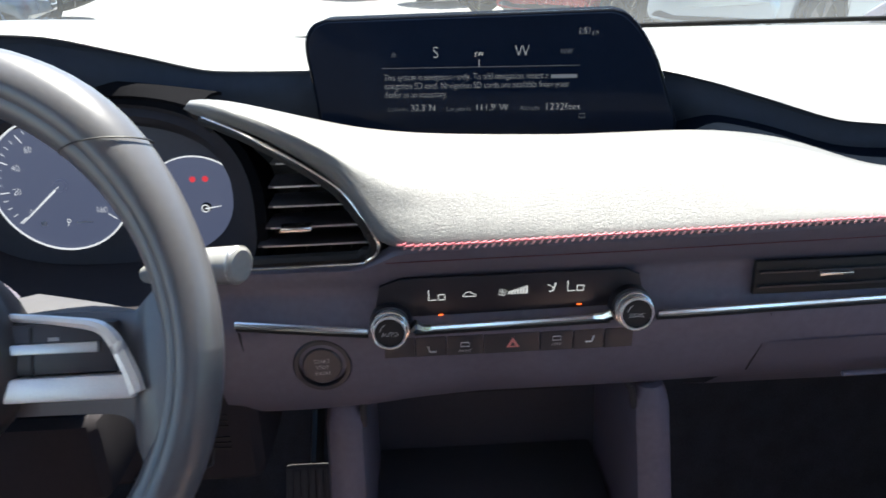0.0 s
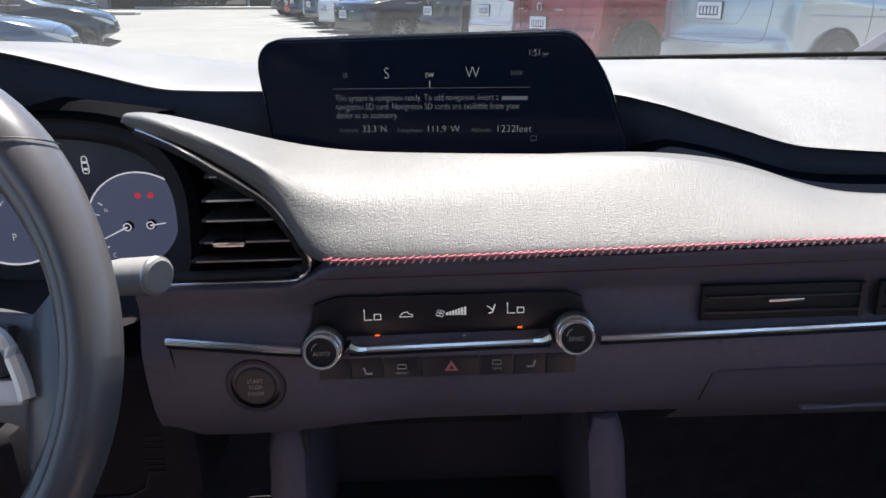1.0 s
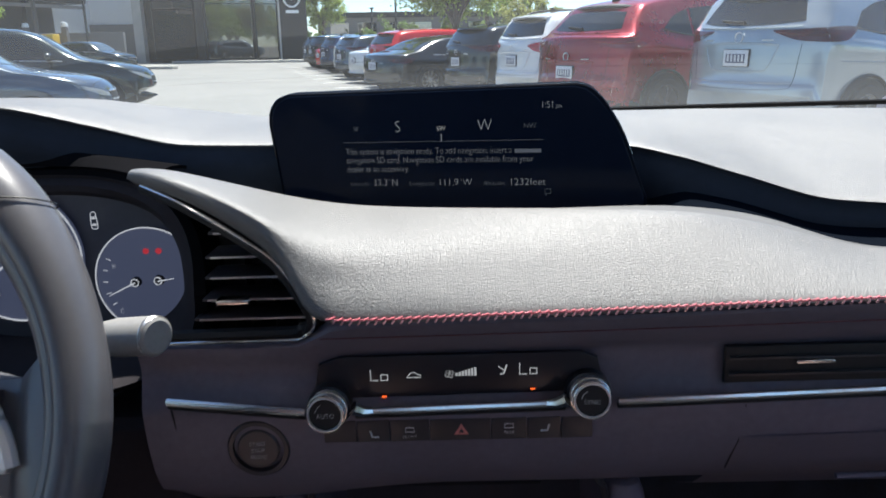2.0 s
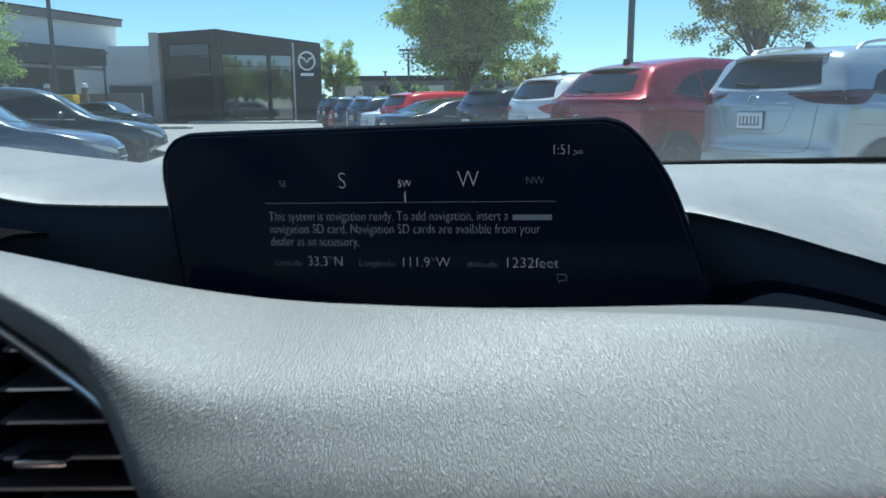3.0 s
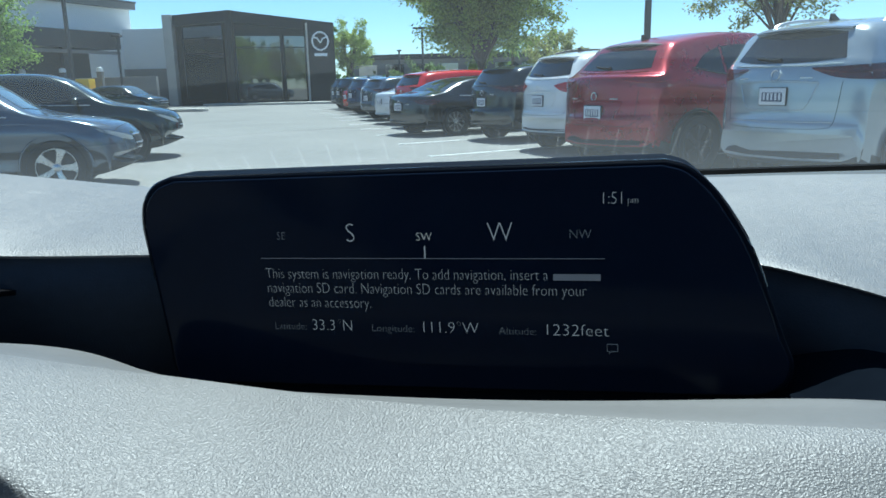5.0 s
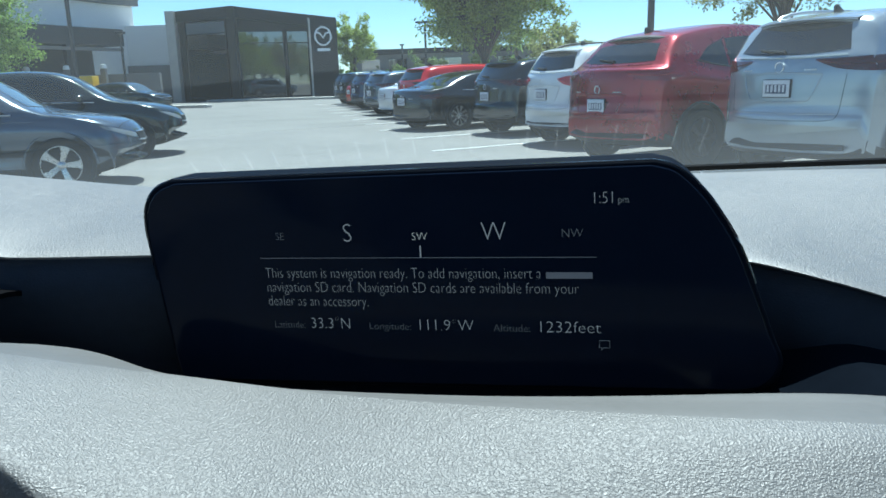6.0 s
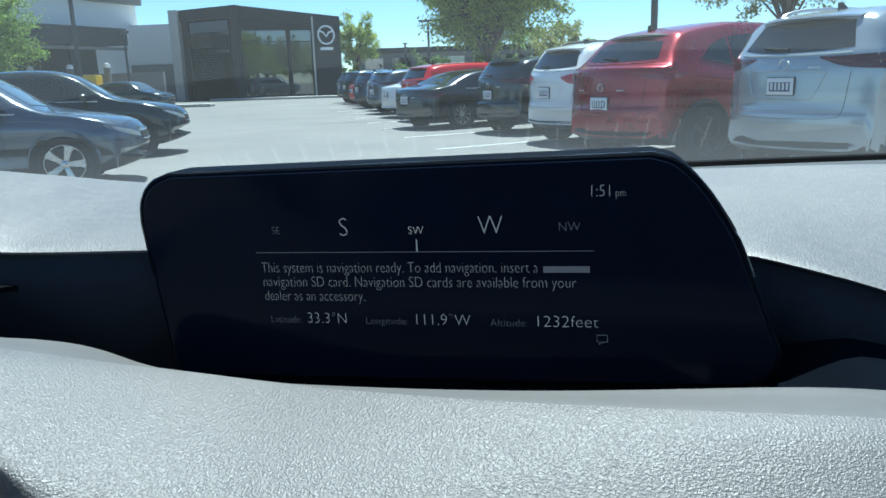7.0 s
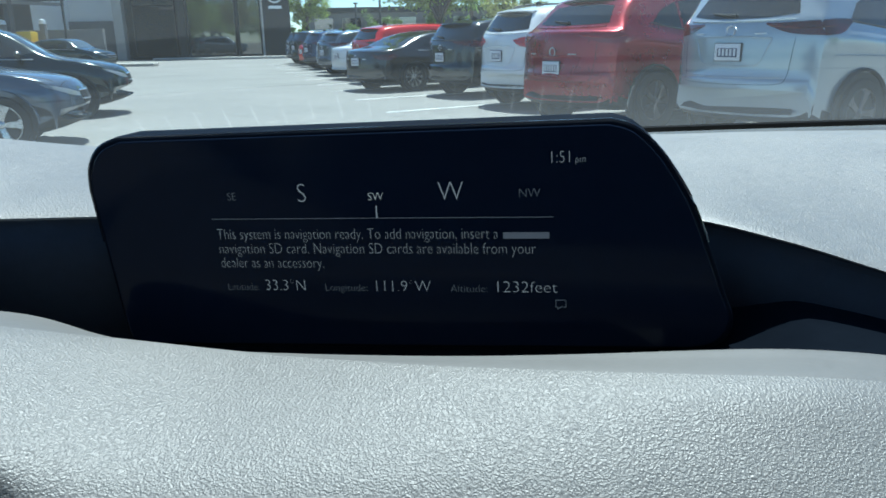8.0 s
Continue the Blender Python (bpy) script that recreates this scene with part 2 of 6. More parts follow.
def smooth_line(knots, n):
    """A Catmull-Rom line through knots of any dimension, n points a span."""
    k = np.array(knots, float)
    p = np.vstack([2 * k[0] - k[1], k, 2 * k[-1] - k[-2]])
    out = []
    for i in range(1, len(p) - 2):
        for s in np.linspace(0, 1, n, endpoint=False):
            a, b, c, d = p[i - 1], p[i], p[i + 1], p[i + 2]
            out.append(0.5 * (2 * b + (c - a) * s + (2 * a - 5 * b + 4 * c - d) * s * s + (3 * b - a - 3 * c + d) * s ** 3))
    out.append(k[-1])
    return np.array(out)


def lettering(text, size, mat, parent, m, name="lettering", align="LEFT", squeeze=1.0, depth=0.0, thin=0.018):
    """Built-in font as a mesh, standing in the x-z plane and facing -y."""
    cu = bpy.data.curves.new(name, "FONT")
    cu.body, cu.size, cu.align_x, cu.extrude, cu.offset = text, size, align, depth, -size * thin
    cu.resolution_u = 3
    tmp = bpy.data.objects.new(name, cu)
    me = bpy.data.meshes.new_from_object(tmp)
    bpy.data.objects.remove(tmp)
    bpy.data.curves.remove(cu)
    me.transform(Matrix.Diagonal((squeeze, 1, 1, 1)))
    me.transform(m @ Matrix.Rotation(radians(90), 4, "X"))
    me.materials.clear()
    me.materials.append(mat)
    ob = new(name, me)
    ob.parent = parent
    return ob

# ---- the car's cabin ----
CAR = Matrix.Translation((0, 0, 1.09)) @ Matrix.Rotation(radians(-1.5), 4, "Y") @ Matrix.Translation((0, 0, -1.09))
XS = np.concatenate([np.linspace(-0.232, 0.36, 90), np.linspace(0.37, 0.80, 30)])
KX = [-0.232, -0.185, -0.142, -0.114, -0.099, -0.088, -0.06, 0.06, 0.16, 0.25, 0.32, 0.45, 0.80]


def along(values, knots=KX, xs=XS):
    """Smooth values over x (Catmull-Rom on uneven knots by way of cubic Hermite)."""
    k, v = np.array(knots), np.array(values, float)
    d = np.diff(v) / np.diff(k)
    slope = np.concatenate([[d[0]], [0.0 if p * q <= 0 else 2 * p * q / (p + q) for p, q in zip(d, d[1:])], [d[-1]]])
    i = np.clip(np.searchsorted(k, xs) - 1, 0, len(k) - 2)
    h = k[i + 1] - k[i]
    s = np.clip((xs - k[i]) / h, 0, 1)
    return (2 * s ** 3 - 3 * s ** 2 + 1) * v[i] + (s ** 3 - 2 * s ** 2 + s) * h * slope[i] + (-2 * s ** 3 + 3 * s ** 2) * v[i + 1] + (s ** 3 - s ** 2) * h * slope[i + 1]


# depth and height of the pad's ribs at the knots KX, front to back
PAD = []
PAD.append(([-0.12, -0.134, -0.146, -0.156, -0.1619, -0.1682, -0.179, -0.179, -0.177, -0.175, -0.172, -0.167, -0.141], [1.072, 1.06, 1.038, 1.018, 0.9975, 0.9793, 0.9804, 0.9814, 0.9824, 0.9834, 0.9844, 0.9844, 0.9844]))
PAD.append(([-0.131, -0.146, -0.156, -0.165, -0.1739, -0.1842, -0.193, -0.193, -0.191, -0.189, -0.186, -0.177, -0.154], [1.077, 1.065, 1.043, 1.024, 1.0025, 0.9863, 0.9844, 0.9854, 0.9864, 0.9874, 0.9874, 0.9874, 0.9874]))
PAD.append(([-0.134, -0.15, -0.162, -0.171, -0.1809, -0.1943, -0.202, -0.2, -0.198, -0.196, -0.193, -0.183, -0.158], [1.082, 1.07, 1.049, 1.031, 1.0095, 0.9933, 0.9894, 0.9904, 0.9914, 0.9924, 0.9924, 0.9924, 0.9924]))
PAD.append(([-0.133, -0.15, -0.162, -0.171, -0.1789, -0.1862, -0.1855, -0.1785, -0.1755, -0.1735, -0.1715, -0.1635, -0.1405], [1.087, 1.075, 1.057, 1.042, 1.0246, 1.0123, 1.0087, 1.0087, 1.0077, 1.0037, 0.9987, 0.9957, 0.9957]))
PAD.append(([-.128, -.143, -.152, -.159, -.161, -.161, -.156, -.150, -.148, -.146, -.146, -.140, -.12], [1.0885, 1.0785, 1.063, 1.050, 1.0395, 1.0325, 1.0285, 1.0275, 1.0245, 1.0135, 1.002, .999, .999]))
PAD.append(([-0.12, -0.112, -0.098, -0.08, -0.076, -0.075, -0.082, -0.112, -0.122, -0.115, -0.124, -0.124, -0.1], [1.089, 1.0755, 1.0605, 1.047, 1.0435, 1.041, 1.0385, 1.0395, 1.037, 1.021, 1.003, 1., 1.]))
PAD.append(([-.108, -.055, -.052, -.058, -.062, -.066, -.072, -.086, -.092, -.092, -.113, -.115, -.09], [1.083, 1.056, 1.0445, 1.0380, 1.0368, 1.0365, 1.0355, 1.035, 1.0345, 1.023, 1.002, .999, .999]))
PAD.append(([-.095, .000, -.027, -.040, -.045, -.050, -.058, -.074, -.077, -.074, -.104, -.108, -.08], [1.070, 1.036, 1.0285, 1.0275, 1.0285, 1.0290, 1.0295, 1.029, 1.0300, 1.020, .999, .997, .997]))
PAD.append(([-.088, .020, .000, -.020, -.027, -.034, -.046, -.064, -.076, -.062, -.094, -.098, -.07], [1.055, 1.010, 1.005, 1.002, 1.001, 1.000, .998, .998, .996, .990, .980, .98, .98]))
PAD.append(([-.080, .050, .045, .038, .034, .030, .024, .010, .000, -.020, -.060, -.06, -.03], [1.040, .995, .990, .988, .987, .986, .986, .986, .985, .980, .972, .97, .97]))
dashboard = thing("dashboard", "black grained vinyl dashboard with red stitching and thin chrome strips", "dashboard", CAR)


def soften(v, width):
    """Blurs a line of values, keeping its ends."""
    k = np.exp(-.5 * (np.arange(-12, 13) / width) ** 2)
    ext = np.concatenate([2 * v[0] - v[12:0:-1], v, 2 * v[-1] - v[-2:-14:-1]])
    return np.convolve(ext, k / k.sum(), "valid")


pad_rows = [np.stack([XS, soften(along(y), .8 if i < 4 else 3.2), soften(along(z), .8 if i < 4 else 3.2)], 1) for i, (y, z) in enumerate(PAD)]
for i in range(7):
    mid = np.mean([row[i] for row in pad_rows], axis=0)
    for row in pad_rows:
        row[i, 1:] = mid[1:] + (row[i, 1:] - mid[1:]) * math.sqrt(max(0.0, 1 - ((7 - i) / 7) ** 2)) ** .8
pad_grid = np.stack([smooth_line([r[i] for r in pad_rows], 5) for i in range(len(XS))])
part("pad_shelf", sheet([[tuple(p - np.array((0, 0, .0012 if k == 0 else .0004))) for k, p in enumerate(c[25:])] for c in pad_grid]), SHELF, dashboard, "smooth grey strip behind the padded edge")
part("knee_pad", sheet([list(map(tuple, c[:27])) for c in pad_grid]), VINYL_PAD, dashboard, "padded grained vinyl shelf with a rolled front edge")

# upper shell with the instrument hood
HX = [-0.80, -0.62, -0.50, -0.41, -0.353, -0.30, -0.24, -0.16, 0.0, 0.16, 0.20, 0.25, 0.32, 0.45, 0.80]
SX = np.concatenate([np.linspace(-0.80, 0.36, 130), np.linspace(0.37, 0.80, 25)])
# ribs of the upper shell at the knots HX, front to back
SHELL = []
SHELL.append(([.02, .00, -.02, -.025, -.025, .005, .035, .055, .055, .030, .01, -.02, -.06, -.06, -.03], [1.05, 1.065, 1.070, 1.070, 1.068, 1.052, 1.01, .985, .985, .985, .98, .975, .975, .97, .97]))
SHELL.append(([-.002, -.022, -.042, -.047, -.047, -.018, .033, .056, .056, .028, .00, -.035, -.070, -.076, -.05], [1.065, 1.085, 1.095, 1.096, 1.093, 1.074, 1.055, 1.045, 1.040, 1.036, 1.028, 1.014, 1.003, 1.002, 1.0]))
SHELL.append(([-.006, -.026, -.046, -.051, -.051, -.022, .030, .050, .050, .018, -.004, -.035, -.062, -.068, -.05], [1.088, 1.108, 1.118, 1.119, 1.116, 1.097, 1.075, 1.070, 1.066, 1.062, 1.054, 1.038, 1.020, 1.015, 1.012]))
SHELL.append(([.004, -.016, -.036, -.041, -.041, -.010, .038, .052, .052, .018, .000, -.020, -.042, -.05, -.03], [1.099, 1.119, 1.129, 1.130, 1.126, 1.107, 1.083, 1.0775, 1.074, 1.071, 1.064, 1.050, 1.032, 1.025, 1.02]))
SHELL.append(([.14] * 15, [1.10, 1.118, 1.124, 1.121, 1.110, 1.096, 1.086, 1.082, 1.080, 1.077, 1.074, 1.069, 1.062, 1.055, 1.04]))
SHELL.append(([.26] * 15, [1.096, 1.106, 1.109, 1.107, 1.101, 1.094, 1.086, 1.079, 1.077, 1.075, 1.074, 1.073, 1.071, 1.065, 1.05]))
SHELL.append(([.345] * 15, [1.058, 1.064, 1.067, 1.068, 1.068, 1.069, 1.069, 1.069, 1.069, 1.068, 1.068, 1.067, 1.066, 1.062, 1.05]))
# the front face stands nearly upright under a tight rolled edge
(y0, z0), (y1, z1), (y2, z2), (y3, z3) = SHELL[:4]
for k in range(15):
    y2[k], z2[k] = y3[k] - .009, z3[k] - .008
    y1[k] = y2[k] - .2 * (z2[k] - z1[k])
    y0[k] = y1[k] + .02
shell_rows = [np.stack([SX, along(y, HX, SX), along(z, HX, SX)], 1) for y, z in SHELL]
shell_grid = np.stack([smooth_line([r[i] for r in shell_rows], 5) for i in range(len(SX))])
# same vinyl as the shell; its shade is put into a darker copy
part("shaded_recess_face", sheet([list(map(tuple, c[:13])) for c in shell_grid]), VINYL_DARK, dashboard, "vinyl recess round the display, darkened for shade")
part("upper_shell", sheet([list(map(tuple, c[12:])) for c in shell_grid]), VINYL, dashboard, "dark vinyl upper shell rising into the instrument hood")
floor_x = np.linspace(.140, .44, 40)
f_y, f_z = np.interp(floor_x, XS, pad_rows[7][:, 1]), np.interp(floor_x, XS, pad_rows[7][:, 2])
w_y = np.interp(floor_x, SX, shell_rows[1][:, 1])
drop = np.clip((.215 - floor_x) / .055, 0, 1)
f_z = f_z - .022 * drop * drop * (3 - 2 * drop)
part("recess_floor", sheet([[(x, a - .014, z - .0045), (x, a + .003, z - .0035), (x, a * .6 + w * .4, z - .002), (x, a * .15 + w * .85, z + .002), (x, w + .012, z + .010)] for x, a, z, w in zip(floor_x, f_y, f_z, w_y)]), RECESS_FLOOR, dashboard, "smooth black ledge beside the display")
part("cowl_panel", sheet([[(-0.8, .3452, 1.056), (-0.8, .43, 1.050), (-0.8, .72, 1.02)], [(0.8, .3452, 1.050), (0.8, .43, 1.046), (0.8, .72, 1.02)]]), BLACK, dashboard)

# stitches along the pad's front edge
stitch_mesh = mesh_of("stitch", tube([(-.0030, .0004, -.0007), (0, -.0009, 0), (.0030, .0004, .0007)], .00072, 6), THREAD)
cross_mesh = mesh_of("cross_stitch", tube([(-.0009, .0002, -.0013), (0, -.0006, 0), (.0009, .0002, .0013)], .00068, 5), THREAD_PALE)
sx = -0.071
edge_y, edge_z = along(PAD[2][0]), along(PAD[2][1])
while sx < 0.62:
    y, z = float(np.interp(sx, XS, edge_y)), float(np.interp(sx, XS, edge_z))
    for dz in (0.0008, -0.0016):
        ob = part("stitch" if dz > 0 else "cross_stitch", stitch_mesh if dz > 0 else cross_mesh, THREAD, dashboard)
        ob.matrix_basis = pose(sx + (0.0022 if dz < 0 else 0), y - 0.0010, z + dz, 0, 0, 0)
    sx += 0.0056
hem = [(x, -.1775 + .02 * max(0, x - .1), .9585 + .004 * (x + .08)) for x in np.linspace(-.085, .7, 80)]
part("seam_bead", tube([(x, y + .0025, z + .0075) for x, y, z in hem], .00032, 6), THREAD_DIM, dashboard, "dark red seam under the stitching")

# fascia below the pad
FX = [-0.34, -0.24, -0.17, -0.11, -0.07, 0.0, 0.1, 0.25, 0.45, 0.80]
FS = np.linspace(-0.228, 0.80, 76)
# ribs of the fascia at the knots FX, top to bottom
FASCIA = []
FASCIA.append(([-.11, -.125, -.135, -.145, -.165, -.168, -.168, -.165, -.155, -.125], [.955, .954, .953, .954, .980, .981, .981, .981, .981, .981]))
FASCIA.append(([-.140, -.148, -.151, -.157, -.176, -.179, -.178, -.173, -.163, -.133], [.953, .952, .951, .953, .973, .976, .976, .977, .977, .977]))
FASCIA.append(([-.140, -.146, -.148, -.150, -.160, -.163, -.162, -.158, -.150, -.12], [.936, .935, .934, .936, .952, .954, .954, .954, .954, .954]))
FASCIA.append(([-.142, -.148, -.150, -.150, -.148, -.147, -.147, -.147, -.142, -.115], [.924, .924, .924, .926, .938, .940, .940, .940, .940, .940]))
FASCIA.append(([-.146, -.152, -.155, -.156, -.152, -.150, -.150, -.150, -.145, -.118], [.912, .912, .912, .912, .914, .915, .915, .915, .915, .915]))
FASCIA.append(([-.148, -.155, -.158, -.160, -.160, -.160, -.160, -.157, -.150, -.12], [.900, .900, .900, .900, .900, .900, .900, .900, .900, .900]))
FASCIA.append(([-.146, -.153, -.157, -.158, -.156, -.155, -.155, -.151, -.145, -.115], [.870] * 10))
FASCIA.append(([-.138, -.146, -.150, -.150, -.146, -.142, -.142, -.136, -.130, -.10], [.840] * 10))
FASCIA.append(([-.120, -.130, -.132, -.130, -.124, -.118, -.118, -.112, -.108, -.08], [.815] * 10))
FASCIA.append(([-.10, -.105, -.105, -.100, -.090, -.085, -.085, -.085, -.085, -.06], [.795] * 10))
f_rows = [np.stack([FS, along(y, FX, FS), along(z, FX, FS)], 1) for y, z in FASCIA]
f_grid = np.stack([smooth_line([r[i] for r in f_rows], 4) for i in range(len(FS))])
part("fascia", sheet([list(map(tuple, c)) for c in f_grid]), PLASTIC, dashboard, "dark soft-touch fascia panel")


def strip_line(x0, x1, n=24, lift=0.004, zoff=0.0, rise=0.0):
    out = []
    for x in np.linspace(x0, x1, n):
        y = float(np.interp(x, FS, f_rows[5][:, 1]))
        out.append((x, y - lift, 0.9055 + zoff + rise * (x - x0)))
    return out


for x0, x1, rise, end in ((-0.206, -0.103, -0.09, 0.9135), (-0.066, 0.088, 0.02, 0.904), (0.126, 0.70, 0.012, 0.9075)):
    base = [(x, y, end + rise * (x - x0)) for x, y, _ in strip_line(x0, x1)]
    part("chrome_strip", tube(base, 0.0023, 8, flat=1.25), CHROME, dashboard, "thin bright chrome strip")
    part("strip_shadow_gap", tube([(x, y + 0.0025, z - 0.0045) for x, y, z in base], 0.0024, 6), BLACK, dashboard)
for x0, z0, dx in ((-0.066, 0.904, 0.014), (0.088, 0.907, -0.014)):
    part("strip_end", tube([(x0 + dx, -.163, z0 - .0005), (x0 + dx * 0.4, -.166, z0 + .001), (x0 - dx * .05, -.168, z0 + .005)], [.003, .0042, .0055], 8), CHROME, dashboard)
# panel gaps on the lower fascia
for line in ([(-.205, -.1575, .905), (-.203, -.1555, .880), (-.198, -.151, .855)], [(.220, -.1575, .899), (.219, -.150, .865), (.215, -.138, .835)]):
    part("panel_gap", tube(line, .0007, 5), BLACK, dashboard)
# glove box pull
lid = part("glove_box_lid", sheet([[(x, float(np.interp(x, FS, r_[:, 1])) - .0015, r_[0, 2]) for r_ in f_rows[6:9]] + [(x, -.075, .790), (x, -.035, .755), (x, .02, .72)] for x in np.linspace(.223, .74, 20)]), PLASTIC, dashboard, "dark glove box lid")
part("glove_box_handle", tube([(.300, -.139, .8265), (.36, -.140, .828), (.43, -.139, .829)], .0030, 8, flat=.7), PLASTIC, lid, "slim glove box handle edge")
for i in range(6):
    zc = .783 + i * .0055 + (.006 if i > 2 else 0)
    part("grille_slit", box(-.247 + .001 * (i % 2), -.231, -.1412, -.135, zc, zc + .0014), BLACK, dashboard)

# ---- central display ----
YAW = math.degrees(math.atan2(-0.020, 0.132))
DISPLAY = CAR @ Matrix.Translation((0, -0.007, 0)) @ Matrix.Rotation(radians(YAW), 4, "Z")
display = thing("infotainment_display", "wide black dashboard display showing white navigation text", "display", DISPLAY)
right_side = smooth_line([(.116, 1.1262), (.127, 1.1225), (.138, 1.112), (.147, 1.099), (.155, 1.084), (.164, 1.060), (.171, 1.040), (.1755, 1.028), (.174, 1.019), (.168, 1.0125), (.158, 1.010)], 4)
left_side = smooth_line([(-.140, 1.006), (-.148, 1.010), (-.1505, 1.030), (-.1535, 1.06), (-.156, 1.085), (-.157, 1.098), (-.155, 1.110), (-.148, 1.119), (-.137, 1.1235)], 4)
outline = [tuple(p) for p in right_side] + [tuple(p) for p in left_side]
part("housing", plate(outline, 0.026, bevel=0.003), HOUSING, display, "rounded black plastic housing")
edge_top = [(x * .997, .0022, 1.06 + (z - 1.06) * .985) for x, z in list(left_side) + list(right_side) if z > 1.06]
part("polished_edge", tube(edge_top, .0011, 10), EDGE_GLOSS, display, "polished black edge of the housing")
c0 = np.mean(outline, axis=0)
inner = [tuple(c0 + (np.array(p) - c0) * np.array((0.982, 0.955))) for p in outline]
part("front_glass", plate(inner, 0.004, Matrix.Translation((0, -0.0012, 0)), bevel=0.0008), SCREEN, display, "glossy dark cover glass", smooth=False)
part("panel", plate([(-.110, 1.0235), (.108, 1.0235), (.108, 1.1135), (-.110, 1.1135)], 0.002, Matrix.Translation((0, -0.0015, 0))), PANEL, display, "unlit dark blue display panel")
part("stand", box(-.12, .13, .006, .03, .985, 1.02, .006), HOUSING, display)
TX = Matrix.Translation((0, -0.0021, 0))


def show(text, x, z, size, mat=PRINT, align="LEFT", squeeze=0.93, name="screen_text"):
    return lettering(text, size, mat, display, TX @ Matrix.Translation((x, 0, z)), name, align, squeeze, thin=.021)


show("SE", -.0755, 1.0898, .0058, PRINT_DIM, "CENTER")
show("S", -.0378, 1.0884, .0142, PRINT, "CENTER", .9)
show("SW", .0006, 1.0890, .0060, LAMP_WHITE, "CENTER")
show("W", .0386, 1.0884, .0142, PRINT, "CENTER", .9)
show("NW", .0770, 1.0898, .0064, PRINT_DIM, "CENTER")
show("1:51", .0862, 1.1062, .0084, PRINT, "LEFT", .80)
show("pm", .0986, 1.1062, .0052, PRINT, "LEFT", .8)
part("compass_line", box(-.088, .0885, -.0022, -.0019, 1.0797, 1.0800), PRINT_FAINT, display)
part("compass_tick", box(.0003, .0010, -.0022, -.0019, 1.0798, 1.0862), PRINT, display)
for i, (line, width) in enumerate((("This system is navigation ready. To add navigation, insert a", .1475), ("navigation SD card. Navigation SD cards are available from your", .1655), ("dealer as an accessory.", .0565))):
    ob = show(line, 0, 0, .0083, PRINT_LINE)
    w = max(v.co.x for v in ob.data.vertices) - min(v.co.x for v in ob.data.vertices)
    ob.data.transform(Matrix.Translation((-.0862, 0, 1.0690 - i * .00775)) @ Matrix.Diagonal((width / w, 1, 1, 1)))
part("maker_word_bar", plate([(.0640, 1.0690), (.0865, 1.0690), (.0865, 1.0722), (.0640, 1.0722)], .0003, Matrix.Translation((0, -0.0021, 0))), PRINT_FAINT, display)
for x, a, b, w1, x2 in ((-.0840, "Latitude:", "33.3\u00b0N", .0175, -.0630), (-.0300, "Longitude:", "111.9\u00b0W", .0225, -.0040), (.0365, "Altitude:", "1232feet", .0185, .0585)):
    for text, xx, size, width, mat in ((a, x, .0056, w1, PRINT_DIM), (b, x2, .0087, {"33": .0218, "11": .0285, "12": .0298}[b[:2]], PRINT)):
        ob = show(text, 0, 0, size, mat)
        w = max(v.co.x for v in ob.data.vertices) - min(v.co.x for v in ob.data.vertices)
        ob.data.transform(Matrix.Translation((xx, 0, 1.0410)) @ Matrix.Diagonal((width / w, 1, 1, 1)))
icon = tube([(.0895, -.0021, 1.0372), (.0945, -.0021, 1.0372), (.0945, -.0021, 1.0335), (.0915, -.0021, 1.0335), (.0905, -.0021, 1.0322), (.0905, -.0021, 1.0335), (.0895, -.0021, 1.0335)], .00022, 4, closed=True)
part("message_icon", icon, PRINT_DIM, display)

# ---- driver's air vent ----
vent = thing("air_vent", "wedge-shaped black air vent with a thin chrome surround beside the instruments", "air vent", CAR)
edge = smooth_line([(-.214, -.132, 1.071), (-.198, -.139, 1.066), (-.180, -.147, 1.0595), (-.154, -.155, 1.0465), (-.134, -.160, 1.0345), (-.114, -.164, 1.020), (-.099, -.168, .9995), (-.092, -.169, .9865), (-.089, -.168, .978), (-.092, -.164, .969), (-.098, -.160, .963), (-.106, -.157, .959), (-.144, -.153, .957), (-.205, -.150, .955)], 6)
part("surround", tube([tuple(p) for p in edge], .0014, 8), CHROME, vent, "thin polished chrome line")
part("inner_rim", tube([(p[0] - .003, p[1] + .010, p[2] - (.003 if p[2] > .965 else -.002)) for p in edge], .0050, 8), BLACK, vent)
part("cavity", sheet([[(-.19, -.085, .935), (-.19, -.085, 1.055)], [(-.16, -.085, .935), (-.16, -.085, 1.04)], [(-.085, -.09, .935), (-.085, -.09, 1.0)]]), BLACK, vent)
top_edge = edge[:54]


def vent_right(z):
    return float(np.interp(z, top_edge[::-1, 2], top_edge[::-1, 0]))


for z, xl in ((1.0365, -.166), (1.0185, -.170), (1.0030, -.172), (.9860, -.176), (.9710, -.184)):
    xr = vent_right(z + .006) - .004
    slat = box(xl, xr, -.143, -.112, z - .0011, z + .0011, .0007)
    sl = part("slat", slat, PLASTIC_SMOOTH, vent, "thin black horizontal slat")
    part("slat_edge", box(xl + .004, xr, -.1438, -.1428, z - .0006, z + .0006), DULL_CHROME, sl, "bright front edge")
part("tilt_tab", box(-.1640, -.1400, -.1505, -.138, .9845, .9880, .0012), CHROME, vent, "chrome adjusting tab")
for x in (-.135, -.155, -.118):
    part("rear_blade", box(x, x + .0015, -.105, -.085, .950, 1.02), BLACK, vent)

